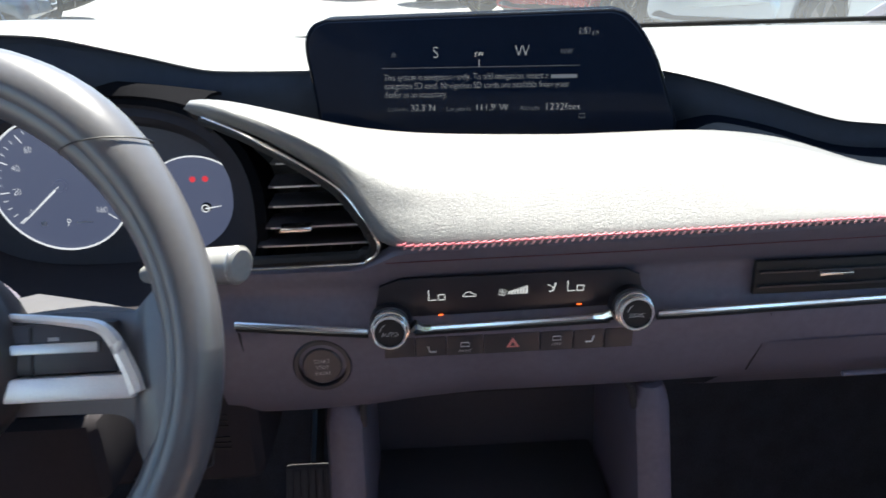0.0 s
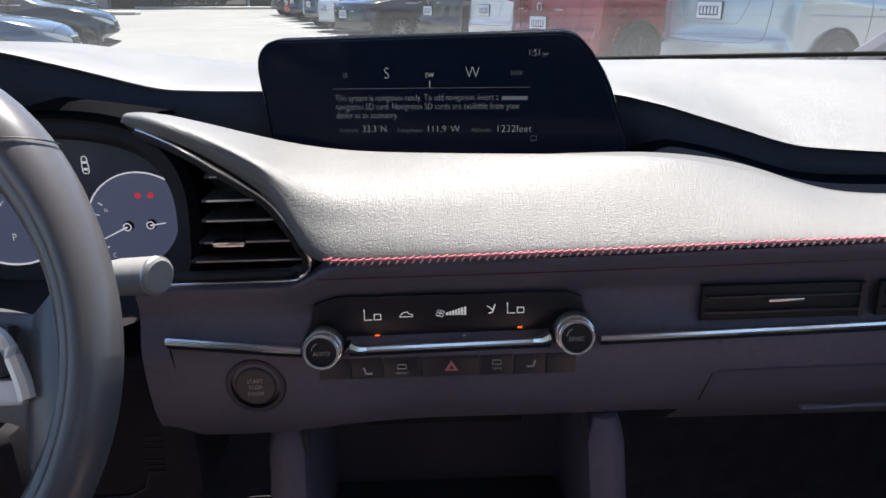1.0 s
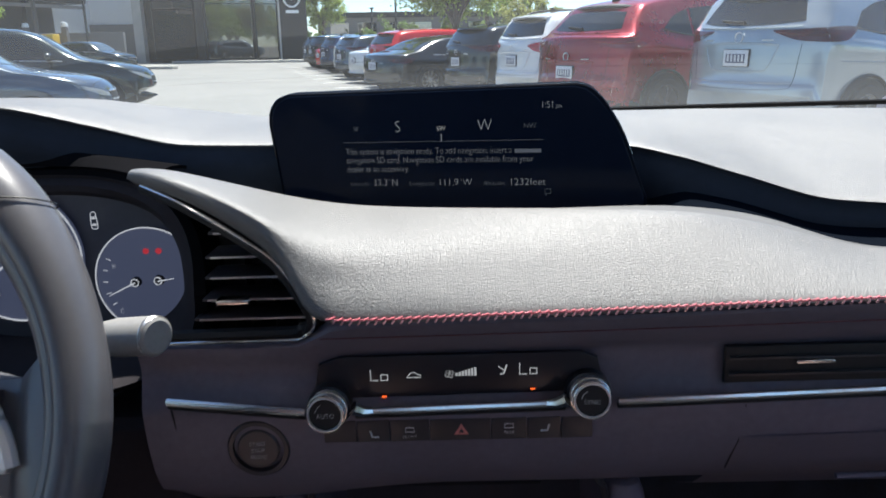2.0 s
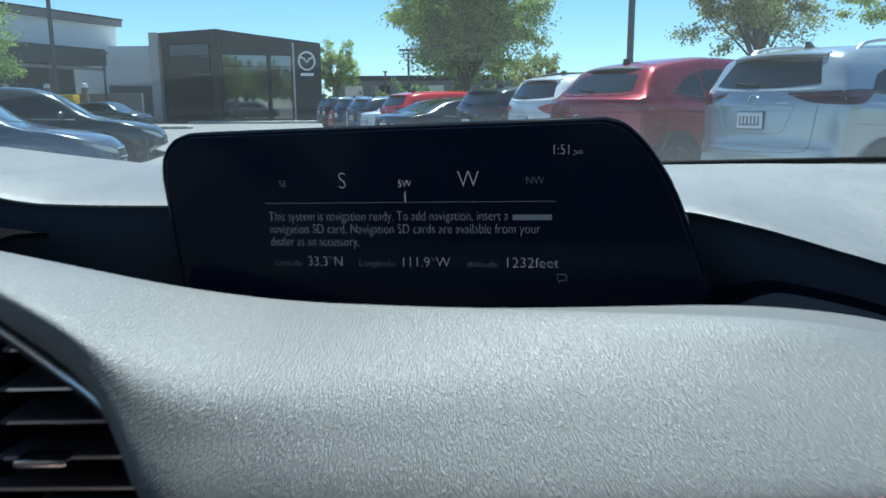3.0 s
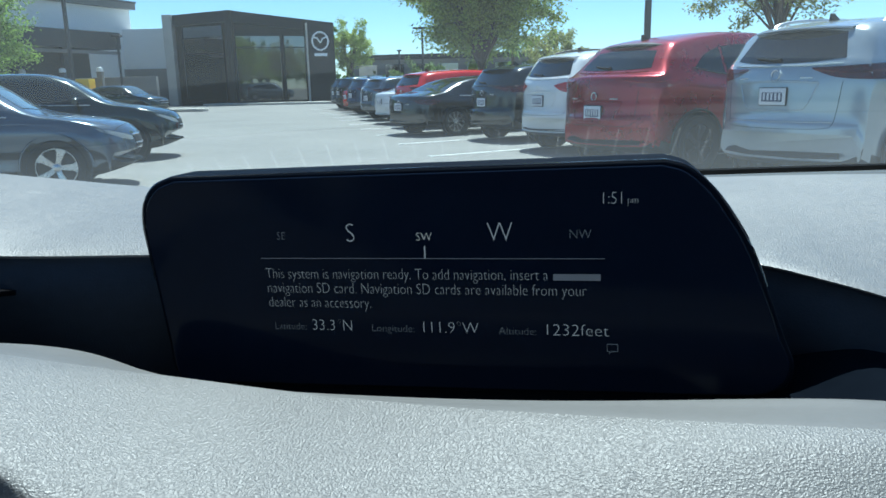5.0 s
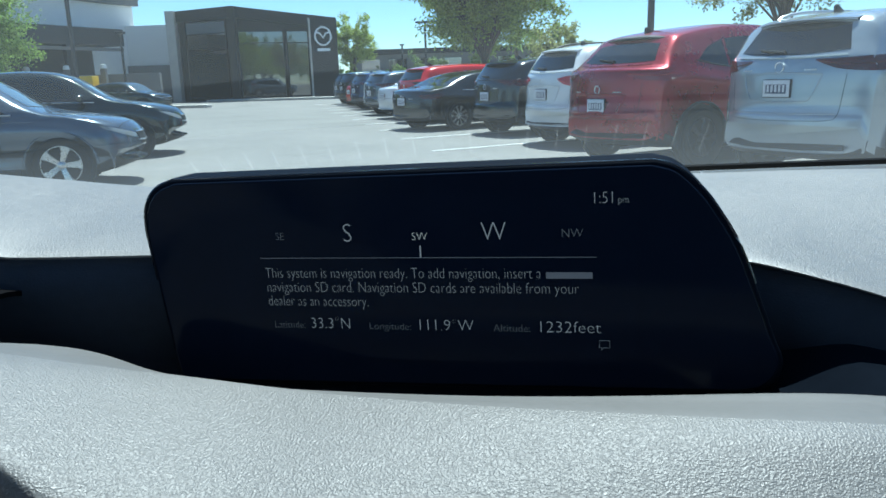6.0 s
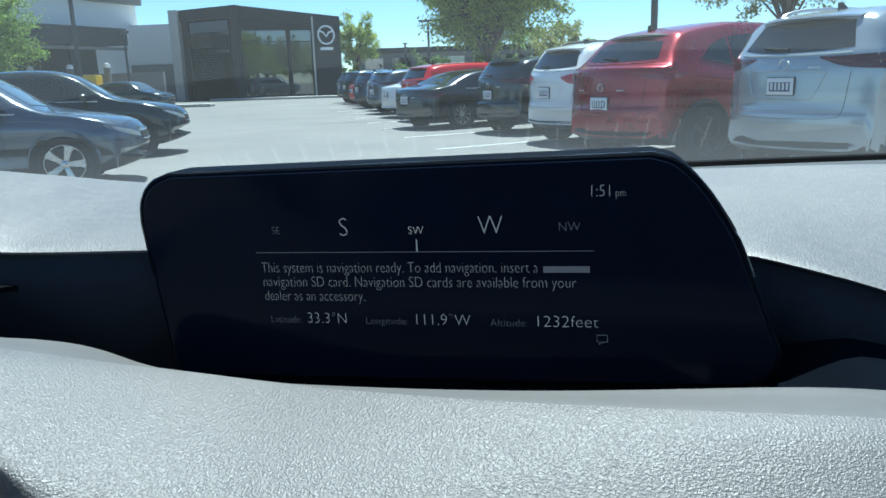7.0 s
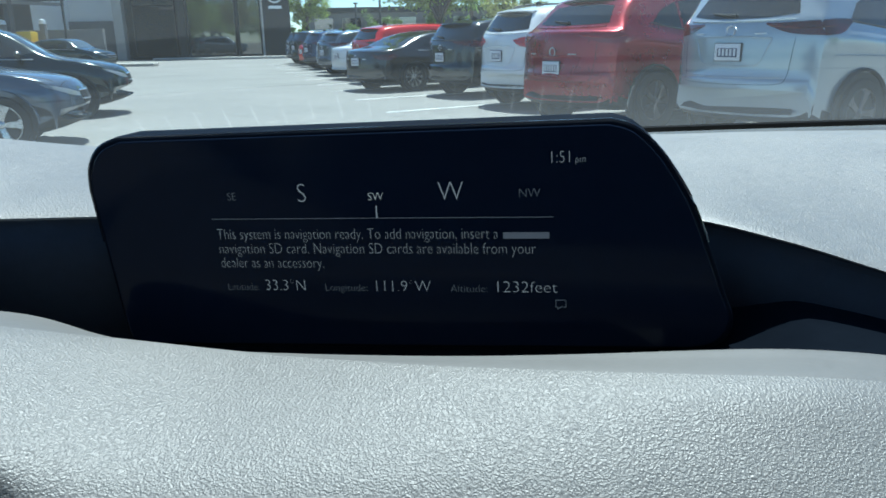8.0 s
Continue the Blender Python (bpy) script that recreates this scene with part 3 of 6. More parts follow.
# ---- passenger vents ----
for x0, x1 in ((.2035, .3275), (.339, .50)):
    pv = thing("air_vent", "narrow black horizontal air vent above the chrome strip", "air vent", CAR, "passenger air vents")
    zt, zb = .9440, .9155
    part("frame", plate([(x0, zb), (x1, zb), (x1, zt), (x0, zt)], .004, Matrix.Translation((0, -.1555, 0)), .001), BLACK, pv)
    for z in (.9355, .9315 - .0085):
        part("slat", box(x0 + .003, x1 - .003, -.1585, -.1545, z - .0009, z + .0009, .0005), PLASTIC_SMOOTH, pv)
    part("tilt_tab", box((x0 + x1) / 2 - .013, (x0 + x1) / 2 + .014, -.1615, -.156, .9320, .9345, .0008), CHROME, pv, "chrome adjusting tab")
    part("end_post", box(x1 - .004, x1, -.158, -.154, zb, zt, .0008), PLASTIC_SMOOTH, pv)

# ---- climate controls ----
climate = thing("climate_control_panel", "gloss black climate panel with two chrome-ringed knobs", "control panel", CAR)
part("glass_panel", plate([(-.098, .9095), (.118, .9120), (.112, .9380), (.1, .9430), (-.075, .9430), (-.092, .9370)], .003, Matrix.Translation((0, -.1545, 0)), .001), PIANO, climate, "gloss black display strip")
PX = Matrix.Translation((0, -.1550, 0))


def sign(text, x, z, size, mat, squeeze=.95, at=None):
    return lettering(text, size, mat, climate, (at or PX) @ Matrix.Translation((x, 0, z)), "panel_text", "CENTER", squeeze)


for x, z in ((-.048, .9240), (.0615, .9265)):
    part("temperature_digit", tube([(x - .006, -.155, z + .0085), (x - .006, -.155, z), (x - .0005, -.155, z)], .0005, 4), LAMP_WHITE, climate)
    part("temperature_digit", tube([(x + .0015, -.155, z + .0045), (x + .0065, -.155, z + .0045), (x + .0065, -.155, z), (x + .0015, -.155, z)], .0005, 4, closed=True), LAMP_WHITE, climate)
for i in range(7):
    part("fan_bar", box(.0085 + i * .0023, .0101 + i * .0023, -.1552, -.1548, .9262, .9285 + i * .0007), LAMP_WHITE, climate)
for a in range(4):
    part("fan_icon_blade", lathe([(.0012, 0), (.0016, .0003)], 8, "Y", Matrix.Translation((.0040 + .0019 * math.cos(a * 1.571 + .5), -.1549, .9280 + .0019 * math.sin(a * 1.571 + .5)))), LAMP_WHITE, climate)
part("recirculation_icon", tube([(-.0275, -.155, .9258), (-.0170, -.155, .9258), (-.0172, -.155, .9275), (-.0195, -.155, .9280), (-.0215, -.155, .9298), (-.0245, -.155, .9293), (-.0262, -.155, .9272)], .00035, 4, closed=True), LAMP_WHITE, climate)
part("airflow_icon", tube([(.0410, -.155, .9268), (.0440, -.155, .9275), (.0460, -.155, .9340)], .0006, 4), LAMP_WHITE, climate)
part("airflow_icon", tube([(.0400, -.155, .9330), (.0440, -.155, .9300)], .0004, 4), LAMP_WHITE, climate)
for x, z in ((-.045, .9110), (.065, .9145)):
    part("indicator", box(x - .0017, x + .0017, -.1556, -.1548, z - .0004, z + .0004), LAMP_AMBER, climate, "glowing amber indicator")
sign("+", .022, .9065, .006, LAMP_DIM)
sign("-", -.001, .9065, .006, LAMP_DIM)

for x, z, word in ((-.0850, .9070, "AUTO"), (.1045, .9132, "SYNC")):
    KM = Matrix.Translation((x, -.156, z)) @ Matrix.Rotation(radians(-7), 4, "X") @ Matrix.Diagonal((.89, 1, .89, 1))
    knob = part("knob", lathe([(.0, -.004), (.0152, -.004), (.0152, .014), (.0148, .0155)], 40, "Y", KM), PLASTIC_SMOOTH, climate, "round rotary knob")
    ring_bm = lathe([(.0155, .001), (.0158, .017), (.0154, .0205), (.0146, .0235), (.0138, .0248), (.0131, .0248), (.0128, .0235)], 48, "Y", KM)
    part("chrome_ring", ring_bm, KNOB_SILVER, knob, "polished knurled chrome ring")
    for k in range(48):
        a = 2 * math.pi * k / 48
        if math.sin(a) > -0.2:
            part("knurl", box(-.00028, .00028, -.0165, -.004, -.0003, .0003, m=KM @ Matrix.Rotation(a, 4, "Y") @ Matrix.Translation((.0157, 0, 0))), KNOB_SILVER, knob)
    part("collar", lathe([(.0150, .0095), (.0178, .0090), (.0186, .006), (.0186, -.004)], 40, "Y", KM), PIANO, knob)
    for rr, dd, th in ((.0146, .0228, .0011), (.0160, .0168, .0007)):
        bright = tube([(rr * math.cos(a), -dd, rr * math.sin(a)) for a in np.linspace(0, 2 * math.pi, 48, endpoint=False)], th, 8, closed=True)
        bright.transform(KM)
        part("bright_rim", bright, CHROME, knob, "polished chrome edge")
    part("cap", lathe([(.0, .0228), (.0132, .0228), (.0132, .018)], 40, "Y", KM), BLACK, knob, "black knob face")
    lettering(word, .0056, MARK, knob, KM @ Matrix.Translation((0, -.0231, -.0034)), "knob_word", "CENTER", .95)
    part("pointer_arc", tube([(.0082 * math.cos(a), -.0231, .0082 * math.sin(a)) for a in np.linspace(2.0, 3.0, 8)], .00025, 4), MARK, knob).data.transform(KM)

bx = [-.0915, -.0665, -.0415, -.012, .0335, .0600, .0850, .1085]
for i in range(7):
    x0, x1 = bx[i] + .0004, bx[i + 1] - .0004
    key = part("key", plate([(x0, .8765), (x1, .8768), (x1, .8945), (x0, .8940)], .004, Matrix.Translation((0, -.1605, 0)), .0006), PLASTIC_SMOOTH, climate, "flat black push key")
tri = [(.0115 + .0062 * math.cos(a), .8845 + .0058 * math.sin(a)) for a in (math.pi / 2, math.pi * 7 / 6, math.pi * 11 / 6)]
part("hazard_triangle", plate(tri, .0004, Matrix.Translation((0, -.1608, 0))), HAZARD, climate, "pale red hazard triangle")
part("hazard_triangle_core", plate([(.0115 + (x - .0115) * .4, .8843 + (z - .8845) * .4) for x, z in tri], .0004, Matrix.Translation((0, -.1611, 0))), PLASTIC_SMOOTH, climate)
KX2 = Matrix.Translation((0, -.1609, 0))
sign("FRONT", -.0268, .8795, .0034, MARK, at=KX2)
sign("REAR", .0468, .8815, .0034, MARK, at=KX2)
for x, z in ((-.0268, .8855), (.0468, .8872)):
    part("demist_icon", tube([(x - .0035, -.1608, z - .001), (x - .003, -.1608, z + .0025), (x + .003, -.1608, z + .0025), (x + .0035, -.1608, z - .001)], .0004, 4, closed=True), MARK, climate)
for x, z, f in ((-.0535, .8820, 1), (.0735, .8845, -1)):
    part("seat_icon", tube([(x - .003 * f, -.1608, z + .004), (x - .0015 * f, -.1608, z - .001), (x + .0035 * f, -.1608, z - .001)], .0008, 4), MARK, climate)

# ---- start button ----
start = thing("start_button", "round black engine start button with grey lettering", "button", CAR)
SM = Matrix.Translation((-.1418, -.153, .8725)) @ Matrix.Diagonal((1.02, 1, 1.02, 1))
part("bezel", lathe([(.0235, .0), (.0232, .006), (.0220, .0075), (.0190, .0070), (.0185, .004), (.0185, 0)], 48, "Y", SM), PLASTIC_SMOOTH, start, "raised black ring")
part("cap", lathe([(0, .0078), (.0145, .0078), (.0158, .0068), (.0160, .002)], 48, "Y", SM), PLASTIC_SMOOTH, start, "flat black cap")
for i, w in enumerate(("START", "STOP", "ENGINE")):
    lettering(w, .0050 if i < 2 else .0042, MARK, start, SM @ Matrix.Translation((0, -.0081, .0030 - i * .0052)), "button_text", "CENTER", .85)

# ---- centre console mouth ----
console = thing("centre_console", "dark plastic console uprights framing an open storage pocket", "console", CAR)
for x0, x1, xb0, xb1 in ((-.153, -.117, -.160, -.122), (.128, .164, .138, .176)):
    rows = []
    for q, inset in ((0, .0), (.25, .0), (.5, .0), (.75, .0), (.90, .0), (.96, .002), (.99, .005), (1.0, .010)):
        xa, xc = xb0 + (x0 - xb0) * q + inset, xb1 + (x1 - xb1) * q - inset
        yf, z = -.150 + .040 * q + inset, .55 + .252 * q
        w = xc - xa
        rows.append([(xa, yf + .20, z), (xa, yf + .012, z), (xa + w * .08, yf + .004, z), (xa + w * .28, yf, z), (xa + w * .5, yf - .001, z), (xa + w * .72, yf, z), (xa + w * .92, yf + .004, z), (xc, yf + .012, z), (xc, yf + .20, z)])
    part("upright", sheet(rows), PLASTIC, console, "rounded dark plastic upright")
arch = smooth_line([(-.119, -.105, .775), (-.116, -.108, .803), (-.098, -.112, .821), (0, -.114, .824), (.10, -.112, .822), (.124, -.108, .806), (.131, -.105, .780)], 6)
part("pocket_lip", tube([tuple(p) for p in arch], .0035, 8), PLASTIC_SMOOTH, console, "smooth arched pocket lip")
part("pocket_back", sheet([[(-.16, .06, .55), (-.16, .04, .83)], [(.18, .06, .55), (.18, .04, .83)]]), TUNNEL, console)
part("pocket_roof", sheet([[(-.13, -.10, .825), (-.13, .06, .815)], [(.14, -.10, .825), (.14, .06, .815)]]), TUNNEL, console)
part("tray", box(-.12, .13, -.12, .06, .60, .625, .004), TUNNEL, console, "dark storage tray")
part("device_lip", box(-.08, .09, .028, .05, .715, .755, .004), PIANO, console)

# ---- instruments ----
cluster = thing("instrument_cluster", "round analogue speedometer with a smaller fuel and temperature gauge", "instrument cluster", CAR)
CY = -0.050


def ring(cx, cz, r, y, thick, mat, name, a0=0.0, a1=360.0, parent=None):
    n = 64
    closed = a1 - a0 >= 359.9
    pts = [(cx + r * math.cos(radians(a)), y, cz + r * math.sin(radians(a))) for a in np.linspace(a0, a1, n, endpoint=not closed)]
    return part(name, tube(pts, thick, 6, closed=closed), mat, parent or cluster)


part("back_panel", sheet([[(-.50, CY + .006, .915), (-.50, CY + .006, 1.055)], [(-.212, CY + .006, .915), (-.212, CY + .006, 1.055)]]), CLUSTER_GLASS, cluster)
speedo = part("speedometer", lathe([(0, 0), (.0575, 0), (.0585, .002), (.0585, -.003)], 64, "Y", Matrix.Translation((-.3680, CY, 1.0005))), DIAL, cluster, "blue-grey dial with white numerals")
# chrome ring, given a glow in place of its bright reflections
ring(-.368, 1.0005, .0588, CY - .003, .0009, DIAL_MARK, "dial_ring", parent=speedo)
for k in range(0, 33):
    a = radians(218 - k * (256 / 32))
    big = k % 4 == 0
    r0, r1 = (.0455 if big else .0495), .0535
    part("tick", tube([(-.368 + r0 * math.cos(a), CY - .0006, 1.0005 + r0 * math.sin(a)), (-.368 + r1 * math.cos(a), CY - .0006, 1.0005 + r1 * math.sin(a))], .0005 if big else .0003, 4), DIAL_MARK, speedo)
    if big:
        lettering(str(k * 5), .0085, DIAL_MARK, speedo, Matrix.Translation((-.368 + .0385 * math.cos(a), CY - .0008, .9975 + .0385 * math.sin(a))), "numeral", "CENTER", .8)
a = radians(220)
part("needle", tube([(-.368, CY - .004, 1.0005), (-.368 + .050 * math.cos(a), CY - .004, 1.0005 + .050 * math.sin(a))], [.0012, .0005], 6), DIAL_MARK, speedo, "slim white needle")
part("needle_hub", lathe([(0, .005), (.0045, .005), (.0055, .003), (.0055, 0)], 24, "Y", Matrix.Translation((-.368, CY, 1.0005))), DIAL, speedo)
lettering("P", .0105, DIAL_MARK, speedo, Matrix.Translation((-.3680, CY - .0008, .9625)), "gear_letter", "CENTER", .8)
part("range_mark", box(-.361, -.348, CY - .001, CY - .0006, .9655, .9665), MARK_DIM, speedo)
part("range_mark", box(-.392, -.388, CY - .001, CY - .0006, .9640, .9680), MARK_DIM, speedo)

gauge = part("side_gauge", lathe([(0, 0), (.0465, 0), (.0470, .001)], 56, "Y", Matrix.Translation((-.2535, CY, .9740))), DIAL, cluster, "small blue-grey fuel and temperature dial")
# this chrome ring glows too, its reflections put into the emission
ring(-.2535, .974, .0475, CY - .002, .0007, DIAL_MARK, "gauge_ring", parent=gauge)
for x, z, ang in ((-.2665, .9735, 205), (-.2462, .9745, 8)):
    part("needle_hub", lathe([(0, .004), (.0022, .004), (.0032, .003), (.0045, .001), (.0045, 0)], 20, "Y", Matrix.Translation((x, CY, z))), BLACK, gauge)
    ring(x, z, .0032, CY - .0042, .0005, DIAL_MARK, "hub_ring", parent=gauge)
    part("needle", tube([(x, CY - .0045, z), (x + .026 * math.cos(radians(ang)), CY - .0045, z + .026 * math.sin(radians(ang)))] if ang > 90 else [(x, CY - .0045, z), (x + .014, CY - .0045, z + .002)], [.0008, .0004], 5), DIAL_MARK, gauge)
for ang in (150, 165, 180, 195, 210, 30, 15, 0, -15, -30):
    c, s = math.cos(radians(ang)), math.sin(radians(ang))
    part("tick", tube([(-.2535 + .038 * c, CY - .0006, .974 + .038 * s), (-.2535 + .042 * c, CY - .0006, .974 + .042 * s)], .0004, 4), DIAL_MARK, gauge)
lettering("H", .006, DIAL_MARK, gauge, Matrix.Translation((-.284, CY - .0008, .986)), "gauge_letter", "CENTER", .8)
lettering("C", .006, DIAL_MARK, gauge, Matrix.Translation((-.283, CY - .0008, .945)), "gauge_letter", "CENTER", .8)
for x in (-.2545, -.2435):
    part("warning_lamp", lathe([(0, .001), (.0026, .001), (.0026, 0)], 12, "Y", Matrix.Translation((x, CY - .0003, 1.0005))), LAMP_RED, gauge, "glowing red warning lamp")
IX, IZ = -.2950, 1.0285
car_line = [(.0026, -.0062), (.0028, -.002), (.0024, .003), (.0022, .0062), (.0012, .0075), (-.0012, .0075), (-.0022, .0062), (-.0024, .003), (-.0028, -.002), (-.0026, -.0062), (-.0015, -.0072), (.0015, -.0072)]
part("car_icon", tube([(IX + a, CY - .0005, IZ + b) for a, b in car_line], .0004, 4, closed=True), DIAL_MARK, cluster)
for z0, z1 in ((-.0045, -.0025), (.0015, .0035)):
    part("car_icon_glass", box(IX - .0017, IX + .0017, CY - .001, CY - .0004, IZ + z0, IZ + z1), DIAL_MARK, cluster)
# tunnel round the dials
rings = []
for y, gx, gz, up in ((CY + .004, .120, .064, 0), (-.080, .130, .068, .03), (-.110, .142, .073, .06), (-.128, .152, .078, .085), (-.135, .158, .081, .09), (-.132, .166, .085, .088), (-.10, .171, .088, .07)):
    rings.append([(-.343 + gx * math.copysign(abs(math.cos(u)) ** .75, math.cos(u)), y + up * max(0, math.sin(u)) ** 1.3, .987 + gz * math.copysign(abs(math.sin(u)) ** .85, math.sin(u))) for u in np.linspace(0, 2 * math.pi, 73)])
# brow added below the hood edge to keep sun off the dials
visor = []
for x in np.linspace(-.475, -.238, 44):
    c = max(-1.0, min(1.0, (x + .343) / .166))
    u = math.acos(math.copysign(abs(c) ** (1 / .75), c))
    lip = (x, -.134 + .09 * math.sin(u) ** 1.3, .992 + .083 * math.sin(u) ** .85)
    back = (x, float(np.interp(x, SX, shell_rows[1][:, 1])) + .012, float(np.interp(x, SX, shell_rows[1][:, 2])) + .004)
    visor.append([lip] + [tuple(np.array(lip) * (1 - q) + np.array(back) * q + np.array((0, 0, .006 * math.sin(math.pi * q)))) for q in (.25, .5, .75, 1.0)])
part("visor", sheet(visor, thick=.003), MATTE, cluster, "near-black brow added to shade the dials")
# outer rings split off in near black, for the hood's shade on them
part("surround_flange", sheet(rings[4:]), MATTE, cluster)
part("surround", sheet(rings[:5]), SURROUND, cluster, "deep dark oval instrument surround")
part("reset_stalk", tube([(-.2235, CY - .005, .948), (-.2200, CY - .016, .953)], .004, 10), BLACK, cluster)

# ---- steering wheel ----
WHEEL = CAR @ Matrix.Translation((-.3545, -.307, .976)) @ Matrix.Rotation(radians(-23), 4, "X")
wheel = thing("steering_wheel", "black leather steering wheel with satin chrome spoke trim", "steering wheel", WHEEL)
N = 96
rim_rows = []
for k in range(N + 1):
    a = 2 * math.pi * k / N
    deg = math.degrees(a)
    bump = math.exp(-((deg - 52) / 22) ** 2) + math.exp(-((deg - 128) / 22) ** 2)
    grip = 1 + .24 * bump
    row = []
    for j in range(41):
        b = 2 * math.pi * j / 40
        crease = 1 - .10 * math.exp(-((math.degrees(b) - 243) / 9) ** 2)
        r = .1665 + .003 * bump + .0165 * grip * crease * math.cos(b)
        row.append((r * math.cos(a), .0180 * math.sin(b) * grip * crease, r * math.sin(a)))
    rim_rows.append(row)
part("rim", sheet(rim_rows), LEATHER, wheel, "leather-wrapped rim")
for ang in (44, 136):
    a = radians(ang)
    pts = []
    for b in np.linspace(0, 2 * math.pi, 32, endpoint=False):
        skew = a - .09 * math.cos(b) * (1 if ang < 90 else -1)
        pts.append(((.1693 + .0203 * math.cos(b)) * math.cos(skew), .0222 * math.sin(b), (.1693 + .0203 * math.cos(b)) * math.sin(skew)))
    part("rim_seam", tube(pts, .0005, 5, closed=True), BLACK, wheel)
for f in (1, -1):
    upper = smooth_line([(.045 * f, .020, .021), (.10 * f, .013, .022), (.128 * f, .009, .0215), (.140 * f, .006, .0225), (.149 * f, .002, .030), (.1575 * f, .000, .043)], 4)
    lower = smooth_line([(.045 * f, .020, -.034), (.10 * f, .013, -.033), (.126 * f, .009, -.034), (.138 * f, .006, -.042), (.1425 * f, .002, -.056), (.1475 * f, .000, -.078)], 4)
    outer = [np.array((.1665 * math.cos(radians(q)) * f, -.004, .1665 * math.sin(radians(q)))) for q in np.linspace(16, -29, 9)]
    rows = [[tuple(a * (1 - s) + b * s + np.array((0, -.003 * math.sin(math.pi * s), 0))) for s in np.linspace(0, 1, 9)] for a, b in zip(upper, lower)]
    rows.append([tuple(p) for p in outer])
    part("spoke", sheet(rows, thick=.010), LEATHER, wheel, "leather-covered spoke flowing into the rim")
    trim = smooth_line([(.050 * f, -.004, .0245), (.100 * f, -.008, .0190), (.122 * f, -.011, .0135), (.134 * f, -.012, -.007), (.1385 * f, -.012, -.021)], 5)
    part("spoke_trim", tube([tuple(p) for p in trim], [.0021 + .0026 * min(1, i / 14) for i in range(len(trim))], 8), KNOB_SILVER, wheel, "satin chrome trim")
    crest = [np.array(p) for p in upper if abs(p[0]) < .138]
    part("spoke_top", sheet([[tuple(p + np.array((0, -.001, .0005))), tuple(p + q * np.array((0, .020, .0105))), tuple(p + q * np.array((0, .050, .0125)))] for p in crest for q in (max(.02, 1 - (abs(p[0]) - .045) / .095),)]), LEATHER, wheel, "leather-covered top of the spoke")
    pad_ = part("switch_pad", box(min(.052 * f, .127 * f), max(.052 * f, .127 * f), -.010, .004, -.010, .0190, .004), PLASTIC_SMOOTH, wheel, "black switch pad")
    part("switch_bar", box(min(.052 * f, .118 * f), max(.052 * f, .118 * f), -.0125, -.008, .002, .008, .001), DULL_CHROME, pad_, "chrome rocker bar")
    part("switch_mark", box(min(.063 * f, .069 * f), max(.063 * f, .069 * f), -.0104, -.0099, .009, .011), MARK_DIM, pad_)
    part("switch_mark", box(min(.090 * f, .096 * f), max(.090 * f, .096 * f), -.0104, -.0099, .009, .011), MARK_DIM, pad_)
    part("switch_split", box(min(.080 * f, .0812 * f), max(.080 * f, .0812 * f), -.0106, -.0099, -.010, .017), BLACK, pad_)
    part("lower_key", box(min(.048 * f, .1365 * f), max(.048 * f, .1365 * f), -.013, .002, -.0245, -.0105, .003), KNOB_SILVER, wheel, "satin chrome lower key")
part("airbag_cover", lathe([(0, .030), (.030, .028), (.048, .022), (.055, .010), (.056, .0), (.052, -.02)], 48, "Y", Matrix.Diagonal((1.32, 1, 1.18, 1))), PLASTIC_SMOOTH, wheel, "domed black airbag cover")
part("column_boss", lathe([(.050, -.06), (.052, .0), (.040, .012)], 32, "Y"), PLASTIC, wheel)
low_spoke = [[(-.022, .004, -.045), (.022, .004, -.045)], [(-.020, .002, -.11), (.020, .002, -.11)], [(-.028, 0, -.158), (.028, 0, -.158)]]
part("lower_spoke", sheet(low_spoke, thick=.012), PLASTIC_SMOOTH, wheel)

# ---- stalk and column ----
stalk = thing("wiper_stalk", "black wiper stalk with a flat round end cap", "stalk", CAR)
part("arm", tube([(-.262, -.165, .962), (-.235, -.200, .980), (-.205, -.217, .988), (-.182, -.221, .990)], [.007, .0095, .0125, .0128], 20), STALK_GREY, stalk, "tapered black arm")
part("end_cap", lathe([(0, .003), (.0105, .003), (.0125, .0015), (.0130, -.003)], 28, "X", Matrix.Translation((-.1795, -.2215, .990)) @ Matrix.Rotation(radians(-28), 4, "Z")), STALK_GREY, stalk, "flat round end cap")
part("end_ring", lathe([(.0130, -.002), (.0134, 0), (.0126, .0015)], 28, "X", Matrix.Translation((-.1795, -.2215, .990)) @ Matrix.Rotation(radians(-28), 4, "Z")), DULL_CHROME, stalk)
shroud = thing("steering_column_shroud", "matt black plastic steering column shroud", "column shroud", CAR)
cover = [[(-.355 + w * math.sin(u), y, z + h * math.cos(u)) for u in np.linspace(-1.9, 1.9, 15)] for y, w, z, h in ((-.262, .050, .925, .020), (-.255, .060, .922, .026), (-.20, .070, .912, .022), (-.12, .078, .893, .012), (-.06, .082, .885, .008))]
part("upper_cover", sheet(cover), VINYL_DARK, shroud, "rounded upper column cover")
part("lower_cover", box(-.425, -.285, -.25, -.02, .82, .893, .015, seg=3), SURROUND, shroud)
knee = solid("knee_bolster", box(-.75, -.205, -.14, -.03, .742, .888, .02, seg=3), SURROUND, "dark plastic knee panel under the instruments", "panel", CAR)
part("storage_edge", tube([(-.32, -.142, .757), (-.265, -.142, .760), (-.250, -.141, .768), (-.246, -.140, .785)], .0016, 6), PLASTIC_SMOOTH, knee)

